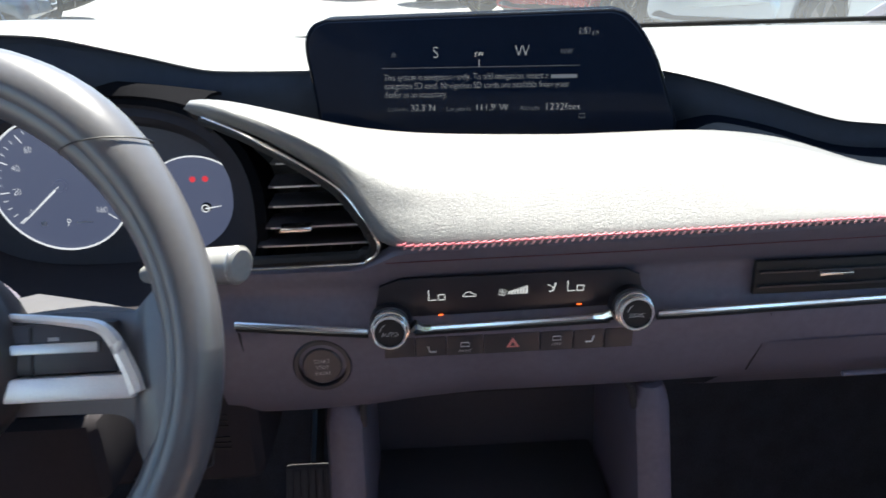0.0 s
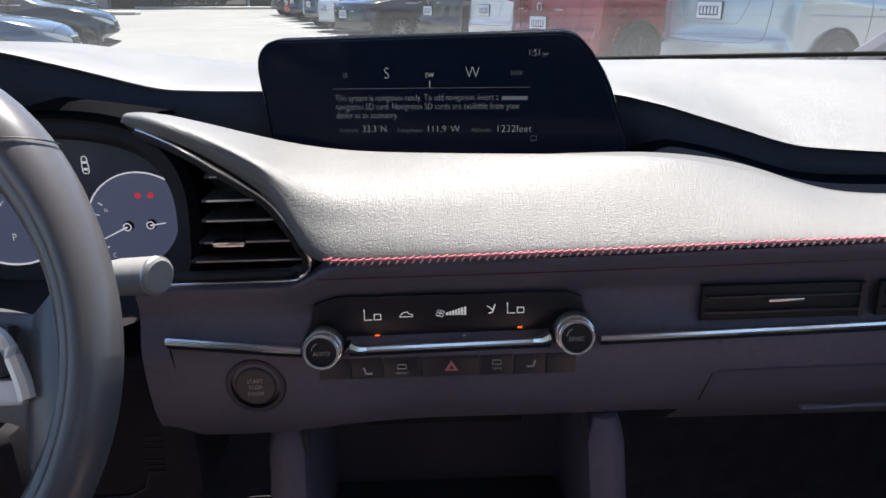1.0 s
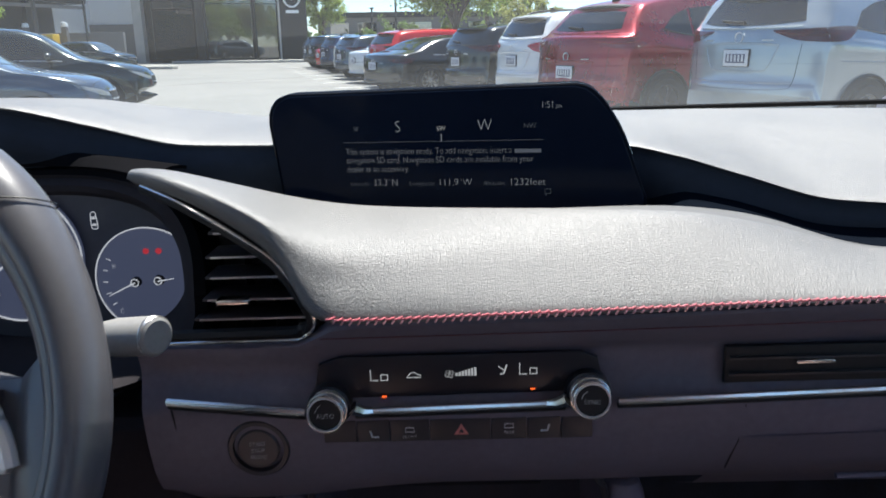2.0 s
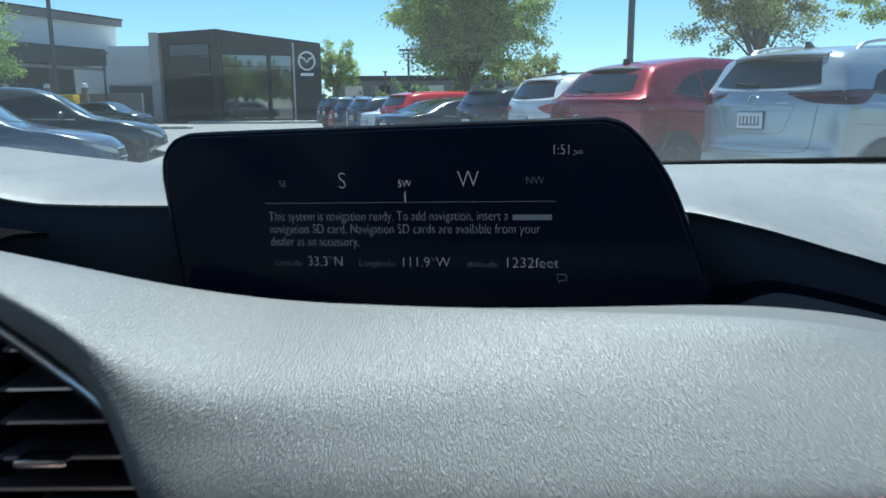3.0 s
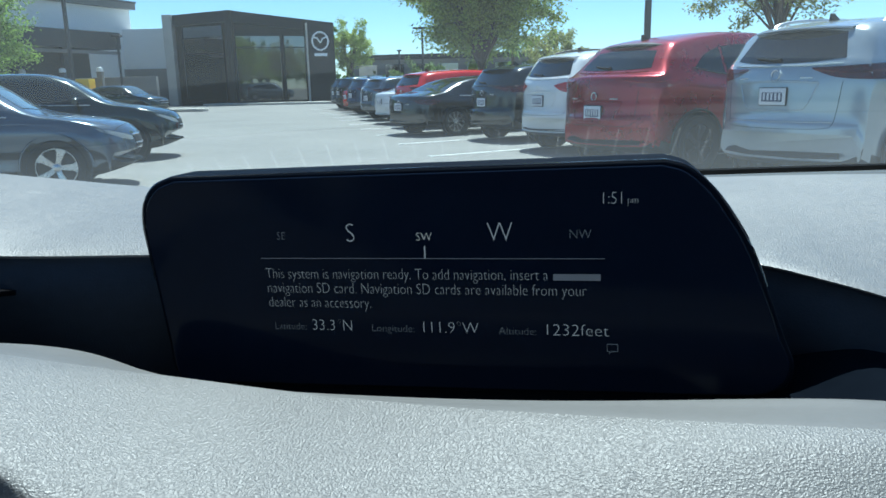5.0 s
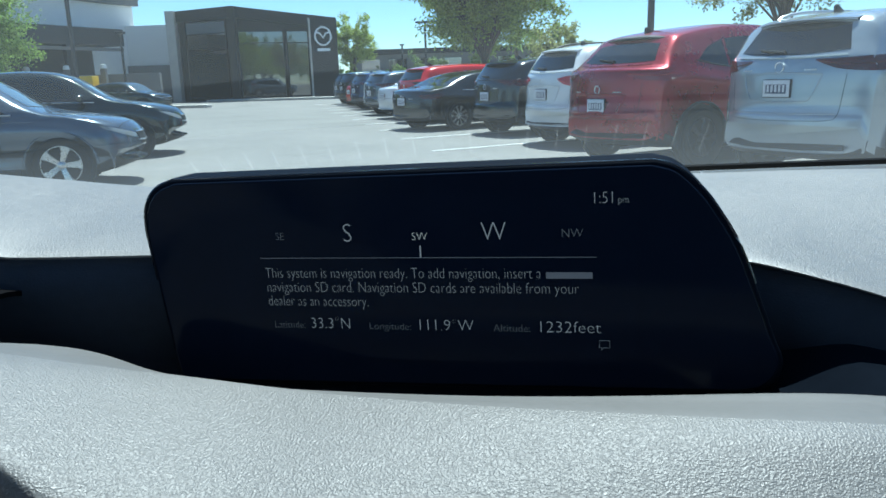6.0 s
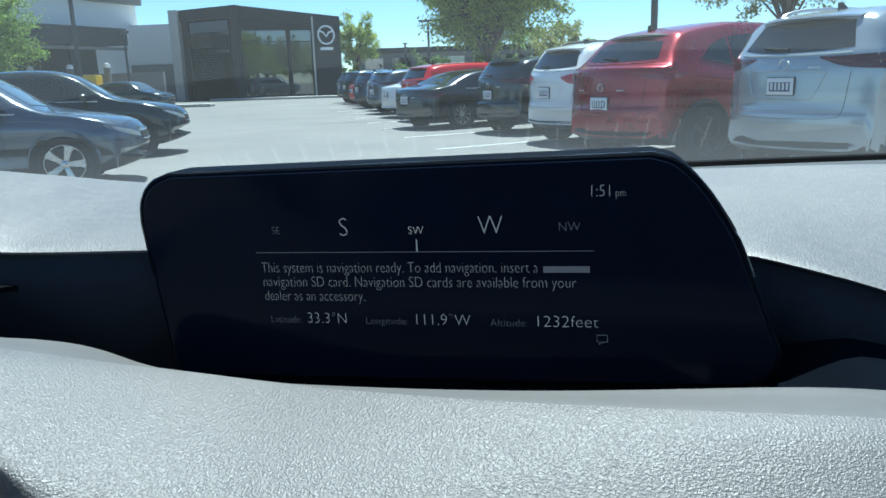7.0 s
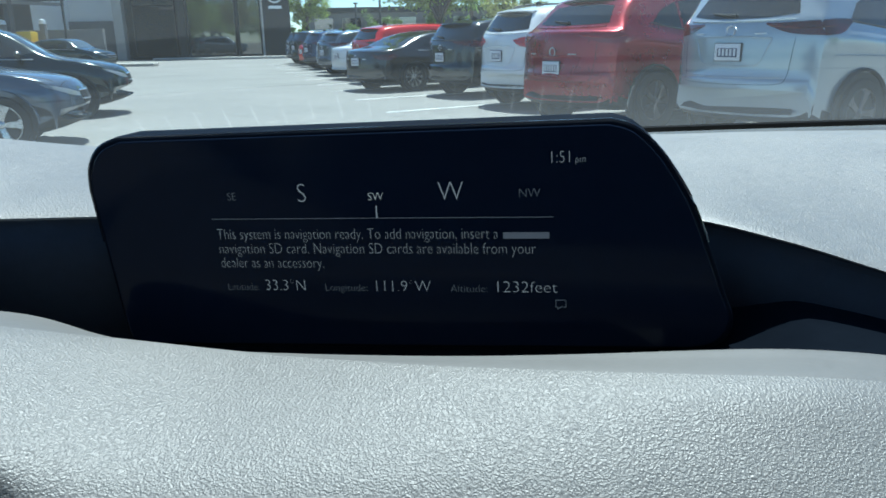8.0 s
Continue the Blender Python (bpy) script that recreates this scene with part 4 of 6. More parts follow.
# ---- pedals and seats ----
PEDAL = material("pedal_rubber", (0.06, 0.058, 0.062), 0.6, vary=0.15, scale=40)
SEAT_TAN = material("tan_leather", (0.36, 0.235, 0.205), 0.45, vary=0.12, scale=9, bump=0.2, bump_scale=500, cells=True)
pedal = thing("brake_pedal", "ribbed black rubber brake pedal on a steel arm", "pedal", CAR @ Matrix.Translation((-.206, .105, .535)) @ Matrix.Rotation(radians(-28), 4, "X"))
part("pad", box(-.045, .030, -.004, .012, -.035, .028, .006), PEDAL, pedal, "rubber pad")
for k in range(7):
    part("rib", box(-.040 + k * .0098, -.0345 + k * .0098, -.0075, -.0035, -.031, .024, .001), PEDAL, pedal)
part("arm", tube([(-.008, .012, .0), (-.008, .05, .08), (-.008, .10, .22)], .009, 8), STEEL_ARM, pedal, "bent steel arm")


def front_seat(x):
    """Seat facing +y: a dished cushion between bolsters, a leaning back and a headrest."""
    seat = thing("front_seat", "tan leather front seat with raised side bolsters", "seat", CAR @ Matrix.Translation((x, -.86, .30)), "front seats")
    part("base", box(-.22, .22, -.24, .20, 0, .14, .03, seg=3), TUNNEL, seat, "dark plastic seat base")
    part("cushion", sheet([[(u * .17, v, .30 + .045 * v - .018 * (1 - u * u) - .05 * max(0, (v - .20) / .06) ** 2) for u in np.linspace(-1, 1, 13)] for v in np.linspace(-.26, .26, 14)], thick=.10), SEAT_TAN, seat, "dished leather cushion")
    for f in (-1, 1):
        part("cushion_bolster", tube([(f * .215, -.26, .27), (f * .22, 0, .31), (f * .215, .20, .31), (f * .20, .26, .27)], [.05, .058, .055, .03], 12), SEAT_TAN, seat)
        part("back_bolster", tube([(f * .215, -.28, .30), (f * .22, -.34, .55), (f * .20, -.40, .78), (f * .15, -.44, .90)], [.05, .058, .05, .03], 12), SEAT_TAN, seat)
        part("headrest_post", tube([(f * .05, -.44, .86), (f * .05, -.455, .98)], .007, 8), DULL_CHROME, seat)
    part("backrest", sheet([[(u * .18, -.30 - .155 * v, .28 + .62 * v) for u in np.linspace(-1, 1, 9)] for v in np.linspace(0, 1, 12)], thick=.10), SEAT_TAN, seat, "leaning leather backrest")
    part("headrest", box(-.13, .13, -.51, -.41, .95, 1.13, .04, seg=4), SEAT_TAN, seat, "padded leather headrest")


front_seat(-.38)
front_seat(.38)

# ---- cabin shell ----
def panel(name, x0, x1, y0, y1, z0, z1, mat, label="", bevel=.01):
    return solid(name, box(x0, x1, y0, y1, z0, z1, bevel), mat, label or "plain car cabin panel", "car body", CAR, kind="structure")


panel("floor", -.80, .80, -2.2, .75, .22, .30, CARPET, "grey carpeted car floor")
solid("footwell_wall", sheet([[(-.8, .30, .29), (-.8, .34, .6), (-.8, .36, 1.0)], [(.8, .30, .29), (.8, .34, .6), (.8, .36, 1.0)]], thick=.02), CARPET, "dark carpeted footwell wall", "car body", CAR, kind="structure")
solid("ceiling", sheet([[(x, y, z - .03 * (x / .62) ** 2) for x in np.linspace(-.62, .62, 9)] for y, z in ((-.36, 1.405), (-.7, 1.43), (-1.3, 1.44), (-2.0, 1.38))], thick=.03), HEADLINING, "pale woven headlining", "ceiling", CAR, kind="structure")
for f in (-1, 1):
    side = "left" if f < 0 else "right"
    panel("wall_" + side, min(.74 * f, .80 * f), max(.74 * f, .80 * f), -2.2, .62, .25, .93, PLASTIC, "dark door panel below the side windows")
    solid("pillar_" + side, tube([(.74 * f, .62, 1.02), (.70 * f, .15, 1.20), (.62 * f, -.36, 1.395), (.60 * f, -.8, 1.43)], .035, 10), PLASTIC, "dark windscreen pillar", "pillar", CAR, kind="structure")
    solid("door_pillar_" + side, tube([(.76 * f, -.95, .97), (.64 * f, -1.0, 1.41)], .05, 10), PLASTIC, "dark door pillar", "pillar", CAR, kind="structure")
panel("wall_rear", -.78, .78, -2.25, -2.18, .25, 1.08, PLASTIC, "dark panel closing the back of the cabin")


def glass_y(z):
    return .60 - (z - 1.035) * 2.55


ws_rows = []
for z in np.linspace(1.035, 1.405, 14):
    y0 = glass_y(z)
    half = .74 - (z - 1.035) * .32
    ws_rows.append([(x, y0 - .10 * (x / .75) ** 2, z) for x in np.linspace(-half, half, 25)])
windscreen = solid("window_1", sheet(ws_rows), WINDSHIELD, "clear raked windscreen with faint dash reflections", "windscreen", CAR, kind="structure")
windscreen.visible_shadow = False
if windscreen.data.polygons[0].normal.z > 0:
    windscreen.data.flip_normals()
frit = solid("windscreen_edge_band", sheet([[(x, .449 - .07 * (x / .75) ** 2, 1.0585) for x in np.linspace(-.72, .72, 25)], [(x, .440 - .07 * (x / .75) ** 2, 1.0645) for x in np.linspace(-.72, .72, 25)]], thick=.002), BLACK, "black band along the foot of the windscreen", "trim", CAR, kind="structure")

# defroster outlet at the foot of the glass
grille = thing("defroster_grille", "long dark defroster outlet with pale fins at the windscreen foot", "grille", CAR)
part("slot", box(-.34, .30, .478, .530, 1.0360, 1.0412, .002), BLACK, grille)
for i in range(19):
    part("fin", box(-.33 + i * .034, -.3282 + i * .034, .479, .529, 1.0405, 1.0432), FIN, grille, "pale fin")

# ---- the parking lot ----
ground = solid("ground", sheet([[(-400, -300, 0), (-400, 900, 0)], [(400, -300, 0), (400, 900, 0)]]), ASPHALT, "pale worn asphalt parking lot", "ground", kind="structure")


def heading(x, y, az, z=0.0):
    """A place on the lot; az is the compass turn of local +x, clockwise from straight ahead."""
    return Matrix.Translation((x, y, z)) @ Matrix.Rotation(radians(90 - az), 4, "Z")


def paint(name, color, metal=0.0, rough=0.22):
    return material(name, color, rough, metal=metal, vary=0.03, scale=0.8, coat=0.8, spread=0.015)


PAINTS = dict(silver=paint("silver_paint", (0.40, 0.44, 0.465), 0.4), red=paint("red_paint", (0.27, 0.004, 0.016), 0.6, 0.28), white=paint("white_paint", (0.78, 0.78, 0.77)),
              black=paint("black_paint", (0.012, 0.013, 0.015)), grey=paint("grey_paint", (0.12, 0.145, 0.18), 0.6, 0.24), dark=paint("dark_grey_paint", (0.030, 0.042, 0.042), 0.4, 0.22),
              blue=paint("dark_blue_paint", (0.02, 0.035, 0.09), 0.2), scarlet=paint("bright_red_paint", (0.55, 0.015, 0.015)))
CAR_GLASS = material("tinted_car_glass", (0.010, 0.012, 0.014), 0.04, vary=0.04, scale=0.7, spread=0.004)
CAR_GLASS.node_tree.nodes["Principled BSDF"].inputs["IOR"].default_value = 1.55
CLADDING = material("black_cladding", (0.022, 0.022, 0.023), 0.6, vary=0.15, scale=6, bump=0.1, bump_scale=200)
TAIL = material("tail_lamp_red", (0.06, 0.004, 0.006), 0.12, vary=0.1, scale=6, coat=0.6)
LAMP_CLEAR = material("head_lamp", (0.26, 0.28, 0.29), 0.08, vary=0.05, scale=8, coat=0.5)
ALLOY = material("alloy_rim", (0.55, 0.56, 0.57), 0.28, metal=1.0, vary=0.06, scale=8)
DARK_ALLOY = material("dark_alloy_rim", (0.10, 0.10, 0.11), 0.3, metal=0.9, vary=0.06, scale=8)
TAIL_DEEP = material("tail_lamp_deep", (0.20, 0.006, 0.014), 0.15, vary=0.1, scale=6, coat=0.6)
FRONT_GLASS = material("windscreen_tint", (0.07, 0.09, 0.095), 0.04, vary=0.2, scale=1.2, spread=0.01)
FRONT_GLASS.node_tree.nodes["Principled BSDF"].inputs["IOR"].default_value = 2.1
TAIL_BRIGHT = material("tail_lamp_bright", (0.45, 0.02, 0.03), 0.15, vary=0.1, scale=6, coat=0.6)
PLATE_WHITE = material("plate_white", (0.70, 0.70, 0.72), 0.5, vary=0.06, scale=20)
PLATE_INK = material("plate_ink", (0.06, 0.07, 0.12), 0.5, vary=0.06, scale=20)

# ---- parked cars ----
from mathutils.bvhtree import BVHTree

SUV = dict(h=1.675, tumble=.31, glass=(1.275, 1.248, 1.242, 1.515, 1.535, 1.54), lip=(-.424, 1.572), lamp=(1.085, 1.215, .40, 1.05, 1.25),
           panes=(([(-.005, 1.085), (.07, 1.07), (.165, 1.055)], [(-.005, 1.50), (.04, 1.50), (.085, 1.44)]),
                  ([(-.185, 1.13), (-.10, 1.105), (-.015, 1.085)], [(-.185, 1.485), (-.10, 1.50), (-.015, 1.50)]),
                  ([(-.345, 1.21), (-.27, 1.165), (-.195, 1.135)], [(-.315, 1.36), (-.26, 1.44), (-.195, 1.48)])),
           belt_line=[(-.35, 1.20), (-.2, 1.125), (0, 1.075), (.17, 1.045)], top=[(-.5, .58), (-.4985, .66), (-.492, .70), (-.4895, .95), (-.487, 1.08), (-.480, 1.19), (-.474, 1.225), (-.448, 1.36), (-.424, 1.49), (-.412, 1.545), (-.38, 1.60), (-.28, 1.65), (-.10, 1.675), (.05, 1.655), (.12, 1.59), (.245, 1.13), (.28, 1.07), (.40, .99), (.465, .90), (.492, .74), (.5, .55)],
           belt=[(-.5, .55), (-.4985, .63), (-.492, .67), (-.4895, .92), (-.487, 1.05), (-.480, 1.155), (-.474, 1.185), (-.36, 1.17), (-.25, 1.13), (.0, 1.07), (.20, 1.03), (.28, 1.0), (.40, .93), (.465, .84), (.492, .70), (.5, .52)])
# sloping tailgate under a roof that falls towards the tail
COUPE = dict(h=1.76, tumble=.40, glass=(1.300, 1.283, 1.278, 1.510, 1.525, 1.530), lip=(-.362, 1.598), lamp=(1.065, 1.150, .46, 1.00, 1.22),
             panes=(([(-.005, 1.15), (.07, 1.135), (.165, 1.12)], [(-.005, 1.585), (.04, 1.58), (.085, 1.50)]),
                    ([(-.175, 1.205), (-.10, 1.18), (-.015, 1.155)], [(-.175, 1.555), (-.10, 1.585), (-.015, 1.585)]),
                    ([(-.300, 1.30), (-.25, 1.255), (-.185, 1.215)], [(-.288, 1.335), (-.25, 1.45), (-.185, 1.55)])),
             belt_line=[(-.31, 1.29), (-.2, 1.215), (0, 1.145), (.17, 1.11)],
             top=[(-.5, .60), (-.4985, .68), (-.494, .74), (-.490, .95), (-.488, 1.08), (-.486, 1.15), (-.481, 1.195), (-.470, 1.215), (-.448, 1.235), (-.438, 1.26), (-.395, 1.43), (-.358, 1.575), (-.345, 1.612), (-.31, 1.65), (-.22, 1.71), (-.10, 1.755), (.02, 1.75), (.10, 1.68), (.24, 1.20), (.28, 1.10), (.40, 1.01), (.465, .90), (.492, .74), (.5, .55)],
             belt=[(-.5, .57), (-.4985, .65), (-.494, .71), (-.490, .92), (-.488, 1.05), (-.486, 1.12), (-.481, 1.165), (-.470, 1.185), (-.448, 1.20), (-.36, 1.205), (-.25, 1.17), (.0, 1.11), (.20, 1.06), (.28, 1.03), (.40, .95), (.465, .84), (.492, .70), (.5, .52)])
SEDAN = dict(top=[(-.5, .55), (-.499, .66), (-.4955, .80), (-.491, .90), (-.485, .97), (-.40, 1.045), (-.36, 1.08), (-.22, 1.34), (-.15, 1.405), (-.02, 1.44), (.06, 1.42), (.12, 1.35), (.25, .985), (.29, .93), (.41, .85), (.47, .775), (.488, .70), (.497, .60), (.5, .48)],
             belt=[(-.5, .52), (-.499, .63), (-.4955, .77), (-.491, .86), (-.485, .93), (-.40, .97), (-.25, .95), (.0, .92), (.20, .90), (.29, .88), (.41, .80), (.47, .73), (.488, .66), (.497, .56), (.5, .45)])


def wheel_unit(root, x, y, side, r, rim_mat, spokes):
    m = Matrix.Translation((x, y, r)) @ Matrix.Rotation(radians(90 * side), 4, "X")
    w = part("wheel", lathe([(r * .68, -.085), (r * .72, -.10), (r * .93, -.105), (r * .985, -.09), (r, -.06), (r, .08), (r * .93, .105), (r * .70, .10), (r * .66, .085)], 40, "Z", m), RUBBER, root, "black tyre on an alloy rim")
    rim = lathe([(r * .70, -.094), (r * .665, -.097), (r * .65, -.085), (r * .63, -.03), (r * .2, -.02)], 40, "Z", m)
    part("rim_barrel", rim, DARK_ALLOY, w)
    part("rim_edge", lathe([(r * .705, -.092), (r * .69, -.099), (r * .665, -.099), (r * .655, -.088)], 40, "Z", m), rim_mat, w)
    for k in range(spokes):
        a = 2 * math.pi * k / spokes
        h = .030 * 5 / spokes
        rows = []
        for s, wd, z in ((.03, 1.1, -.080), (r * .25, 1.15, -.086), (r * .5, 1.5, -.094), (r * .67, 2.3, -.096)):
            rows.append([(s, -h * wd, z + .018), (s, -h * wd * .8, z), (s, h * wd * .8, z), (s, h * wd, z + .018)])
        bm = sheet(rows)
        bm.transform(m @ Matrix.Rotation(a, 4, "Z"))
        part("spoke", bm, rim_mat, w)
    part("hub_cap", lathe([(0, -.092), (.035, -.09), (.055, -.075)], 16, "Z", m), rim_mat, w)
    part("brake_disc", lathe([(0, -.03), (r * .5, -.03), (r * .5, -.01)], 28, "Z", m), DULL_CHROME, w)
    return w


def make_car(name, label, kind, at, L, W, H, body_mat, rim_mat=ALLOY, spokes=5, cladding=False, rails=False, group="", plate_z=None, lamp_mat=None, lamp=None):
    """A lofted car: local +x is forward, z up, origin on the ground under the middle."""
    root = thing(name, label, "car", at, group)
    suv = kind is not SEDAN
    zs = H / (kind["h"] if suv else 1.44)
    tumble = kind["tumble"] if suv else .31
    st = np.array(sorted(set([round(float(v), 4) for v in np.linspace(-.5, .5, 61)] + [p[0] for p in kind["top"]] + [round(-.5 + .5 * (k / 18) ** 2 * .12, 5) for k in range(18)] + [round(.5 - .5 * (k / 10) ** 2 * .12, 5) for k in range(10)])))
    tops = along([p[1] for p in kind["top"]], [p[0] for p in kind["top"]], st) * zs
    belts = along([p[1] for p in kind["belt"]], [p[0] for p in kind["belt"]], st) * zs
    half = W / 2
    clear = .24 if suv else .19
    bm = bmesh.new()
    rings = []
    for s, top, belt in zip(st, tops, belts):
        e = abs(s) * 2
        w = half * (1 - .03 * e ** 2 - .06 * (max(0, e - .84) / .16) ** 2)
        up = max(0.0, top - belt)
        hip = math.exp(-((s + .5 - (.92 if suv else .98) / L) / .075) ** 2) + .8 * math.exp(-((s - .5 + .90 / L) / .075) ** 2)
        hollow = .035 * math.exp(-((s - .0) / .22) ** 2)
        wr = w - .06 - up * tumble
        zb = clear + (.20 * max(0, e - .80) / .2) ** 1.5 * (1.2 if s < 0 else 1.5)
        shoulder = belt - .10
        prof = [(0, zb), (w * .5, zb), (w * .85, zb + .01), (w * .965, zb + .06), (w * (.978 - hollow), zb + .5 * (shoulder - zb) - .05), (w * (1 + .018 * hip), shoulder - .10), (w * (.988 + .022 * hip), shoulder), (w - .06 + .02 * hip, belt), (max(wr + .02, .1), top - min(.10, up * .45)), (max(wr - .10, .08), top - min(.018, up * .12)), (max(wr * .5, .05), top + .004), (0, top + .010)]
        prof = smooth_line(prof, 3)
        g = max(0.0, 1 - (s + .5) / .20) ** 2 if s < 0 else max(0.0, 1 - (.5 - s) / .24) ** 2
        push = (.34 if s < 0 else -.46) * g
        ring_ = [(s * L + push * (abs(y) / half) ** 2.6, y, z) for y, z in prof]
        rings.append([bm.verts.new(p) for p in ring_] + [bm.verts.new((p[0], -p[1], p[2])) for p in ring_[-2:0:-1]])
    n = len(rings[0])
    for a, b in zip(rings, rings[1:]):
        for j in range(n):
            bm.faces.new((a[j], b[j], b[(j + 1) % n], a[(j + 1) % n]))
    bm.faces.new(rings[0])
    bm.faces.new(rings[-1][::-1])
    skin = BVHTree.FromBMesh(bm)
    shell = part("body", bm, body_mat, root, "glossy painted body")
    shell.data.materials.append(CLADDING)
    for p in shell.data.polygons:
        if p.normal.z < -.10 and p.center.z < .52:
            p.material_index = 1

    def touch(p, d, lift):
        hit_, normal, _, _ = skin.ray_cast(Vector(p), Vector(d))
        if hit_ is None:
            return None
        return hit_ - Vector(d) * lift

    def spot(way, a, b, lift):
        if way == "rear":
            return touch((-6, a, b), (1, 0, 0), lift)
        if way == "left" or way == "right":
            f = 1 if way == "left" else -1
            return touch((a, 4 * f, b), (0, -f, 0), lift)
        if way == "above":
            return touch((a, b, 5), (0, 0, -1), lift)
        f = 1 if way == "nose" else -1
        o = Vector((f * (.5 * L - 1.0), 0, b))
        d = Vector((-f * math.cos(a), -math.sin(a), 0))
        return touch(o - d * 5, d, lift)

    def line_on(way, pts, lift):
        out = [spot(way, float(a), float(b), lift) for a, b in pts]
        return [tuple(p) for p in out if p is not None]

    def patch(pname, low, high, way, mat, lift=.004, nu=18, nv=8, plabel="", parent=root):
        lo, hi = smooth_line(low, nu // (len(low) - 1)), smooth_line(high, nu // (len(high) - 1))
        rows = []
        for v in np.linspace(0, 1, nv + 1):
            row = line_on(way, lo * (1 - v) + hi * v, lift)
            if len(row) == len(lo):
                rows.append(row)
        own = sheet(rows)
        return part(pname, own, mat, parent, plabel)

    def seam(pname, pts, way, r=.005, mat=BLACK, lift=.0, k=6):
        own = line_on(way, smooth_line(pts, k), lift)
        if len(own) > 2:
            part(pname, tube(own, r, 5), mat, root)

    lamp_mat = lamp_mat or TAIL
    for f, way in ((1, "left"), (-1, "right")):
        if suv:
            panes, belt_line = kind["panes"], kind["belt_line"]
        else:
            panes = (([(-.005, .955), (.07, .945), (.19, .935)], [(-.005, 1.315), (.04, 1.31), (.10, 1.24)]),
                     ([(-.185, .97), (-.10, .965), (-.015, .957)], [(-.165, 1.26), (-.10, 1.31), (-.015, 1.315)]),
                     ([(-.255, .985), (-.22, .98), (-.195, .972)], [(-.225, 1.06), (-.21, 1.12), (-.175, 1.23)]))
            belt_line = [(-.26, .975), (-.1, .955), (.06, .94), (.2, .925)]
        for lo, hi in panes:
            patch("side_window", [(x * L, z * zs) for x, z in lo], [(x * L, z * zs) for x, z in hi], way, CAR_GLASS, .004, 12, 6, "dark tinted side glass")
        seam("belt_trim", [(x * L, z * zs) for x, z in belt_line], way, .009, CLADDING if suv else DULL_CHROME)
        for x0, x1 in ((-.19, -.185), (-.008, -.010), (.155, .17)):
            seam("door_gap", [(x0 * L, (1.08 if suv else .95) * zs), ((x0 + .01) * L, .75 * zs), (x1 * L, .40 * zs)], way, .0035)
        seam("crease", [(-.40 * L, .90 * zs), (-.1 * L, .86 * zs), (.25 * L, .84 * zs)], way, .006, body_mat, -.001)
        for x in (-.155, .03):
            part("door_handle", tube(line_on(way, smooth_line([(x * L, .93 * zs), (x * L + .09, .935 * zs), (x * L + .19, .935 * zs)], 3), .012), [.010, .014, .015, .015, .015, .014, .010], 6, flat=.7), body_mat, root)
        low_, high_, a0, a1, tip = (lamp or kind["lamp"]) if suv else (.78, .90, .52, 1.0, 1.15)
        pts_l = [(f * a0, (low_ + .095) * zs), (f * (a0 * .6 + a1 * .4), (low_ + .010) * zs), (f * a1, low_ * zs), (f * tip, (low_ + .095) * zs)]
        pts_h = [(f * a0, (low_ + .110) * zs), (f * (a0 * .6 + a1 * .4), (high_ - .015) * zs), (f * a1, (high_ + .005) * zs), (f * tip, high_ * zs)]
        patch("tail_lamp", pts_l, pts_h, "tail", lamp_mat, .008, 18, 6, "glossy red tail lamp")
        seam("lamp_line", [(f * (a0 + .03), (low_ + .088) * zs), (f * (a0 + a1) / 2, (low_ + .06) * zs), (f * a1, (low_ + .075) * zs)], "tail", .008, lamp_mat, .008)
        patch("head_lamp", [(f * .44, .60 * zs), (f * .62, .625 * zs), (f * .93, .72 * zs)], [(f * .44, .645 * zs), (f * .62, .69 * zs), (f * .98, .765 * zs)], "nose", LAMP_CLEAR, .006, 16, 6, "swept clear head lamp")
        seam("bumper_crease", [(f * .40, .43 * zs), (f * .60, .44 * zs), (f * .85, .50 * zs)], "nose", .005, body_mat, .0)
        mx = (.145 if suv else .16) * L
        mz = (1.11 if suv else 1.0) * zs
        mirror = lathe([(0, -.075), (.055, -.06), (.075, -.02), (.075, .03), (.055, .055), (0, .06)], 16, "Z", Matrix.Translation((mx, f * (half + .10), mz)) @ Matrix.Diagonal((.85, 1.5, .95, 1)))
        part("mirror", mirror, body_mat, root, "door mirror")
        part("mirror_foot", tube([(mx + .02, f * (half - .05), mz - .06), (mx + .01, f * (half + .05), mz - .035)], .022, 6), CLADDING, root)
    # glass front and rear
    hw = half * .70
    if suv:
        g = [z * zs for z in kind["glass"]]
        patch("rear_window", [(-hw * .97, g[0]), (-hw * .5, g[1]), (0, g[2]), (hw * .5, g[1]), (hw * .97, g[0])], [(-hw * .80, g[3]), (-hw * .4, g[4]), (0, g[5]), (hw * .4, g[4]), (hw * .80, g[3])], "rear", CAR_GLASS, .006, 20, 8, "wide dark rear window")
    else:
        patch("rear_window", [(-.345 * L, -hw * .85), (-.350 * L, 0), (-.345 * L, hw * .85)], [(-.225 * L, -hw * .68), (-.222 * L, 0), (-.225 * L, hw * .68)], "above", CAR_GLASS, .006, 16, 8, "sloping dark rear window")
    fa, fb = ((.135, .235) if suv else (.135, .245))
    patch("windscreen", [(fb * L - .05, -hw * .98), (fb * L + .03, 0), (fb * L - .05, hw * .98)], [(fa * L - .02, -hw * .76), (fa * L, 0), (fa * L - .02, hw * .76)], "above", FRONT_GLASS, .006, 16, 8, "raked windscreen")
    seam("bonnet_gap", [(.44 * L, -half * .78), (.46 * L, -half * .4), (.465 * L, 0), (.46 * L, half * .4), (.44 * L, half * .78)], "above", .004)
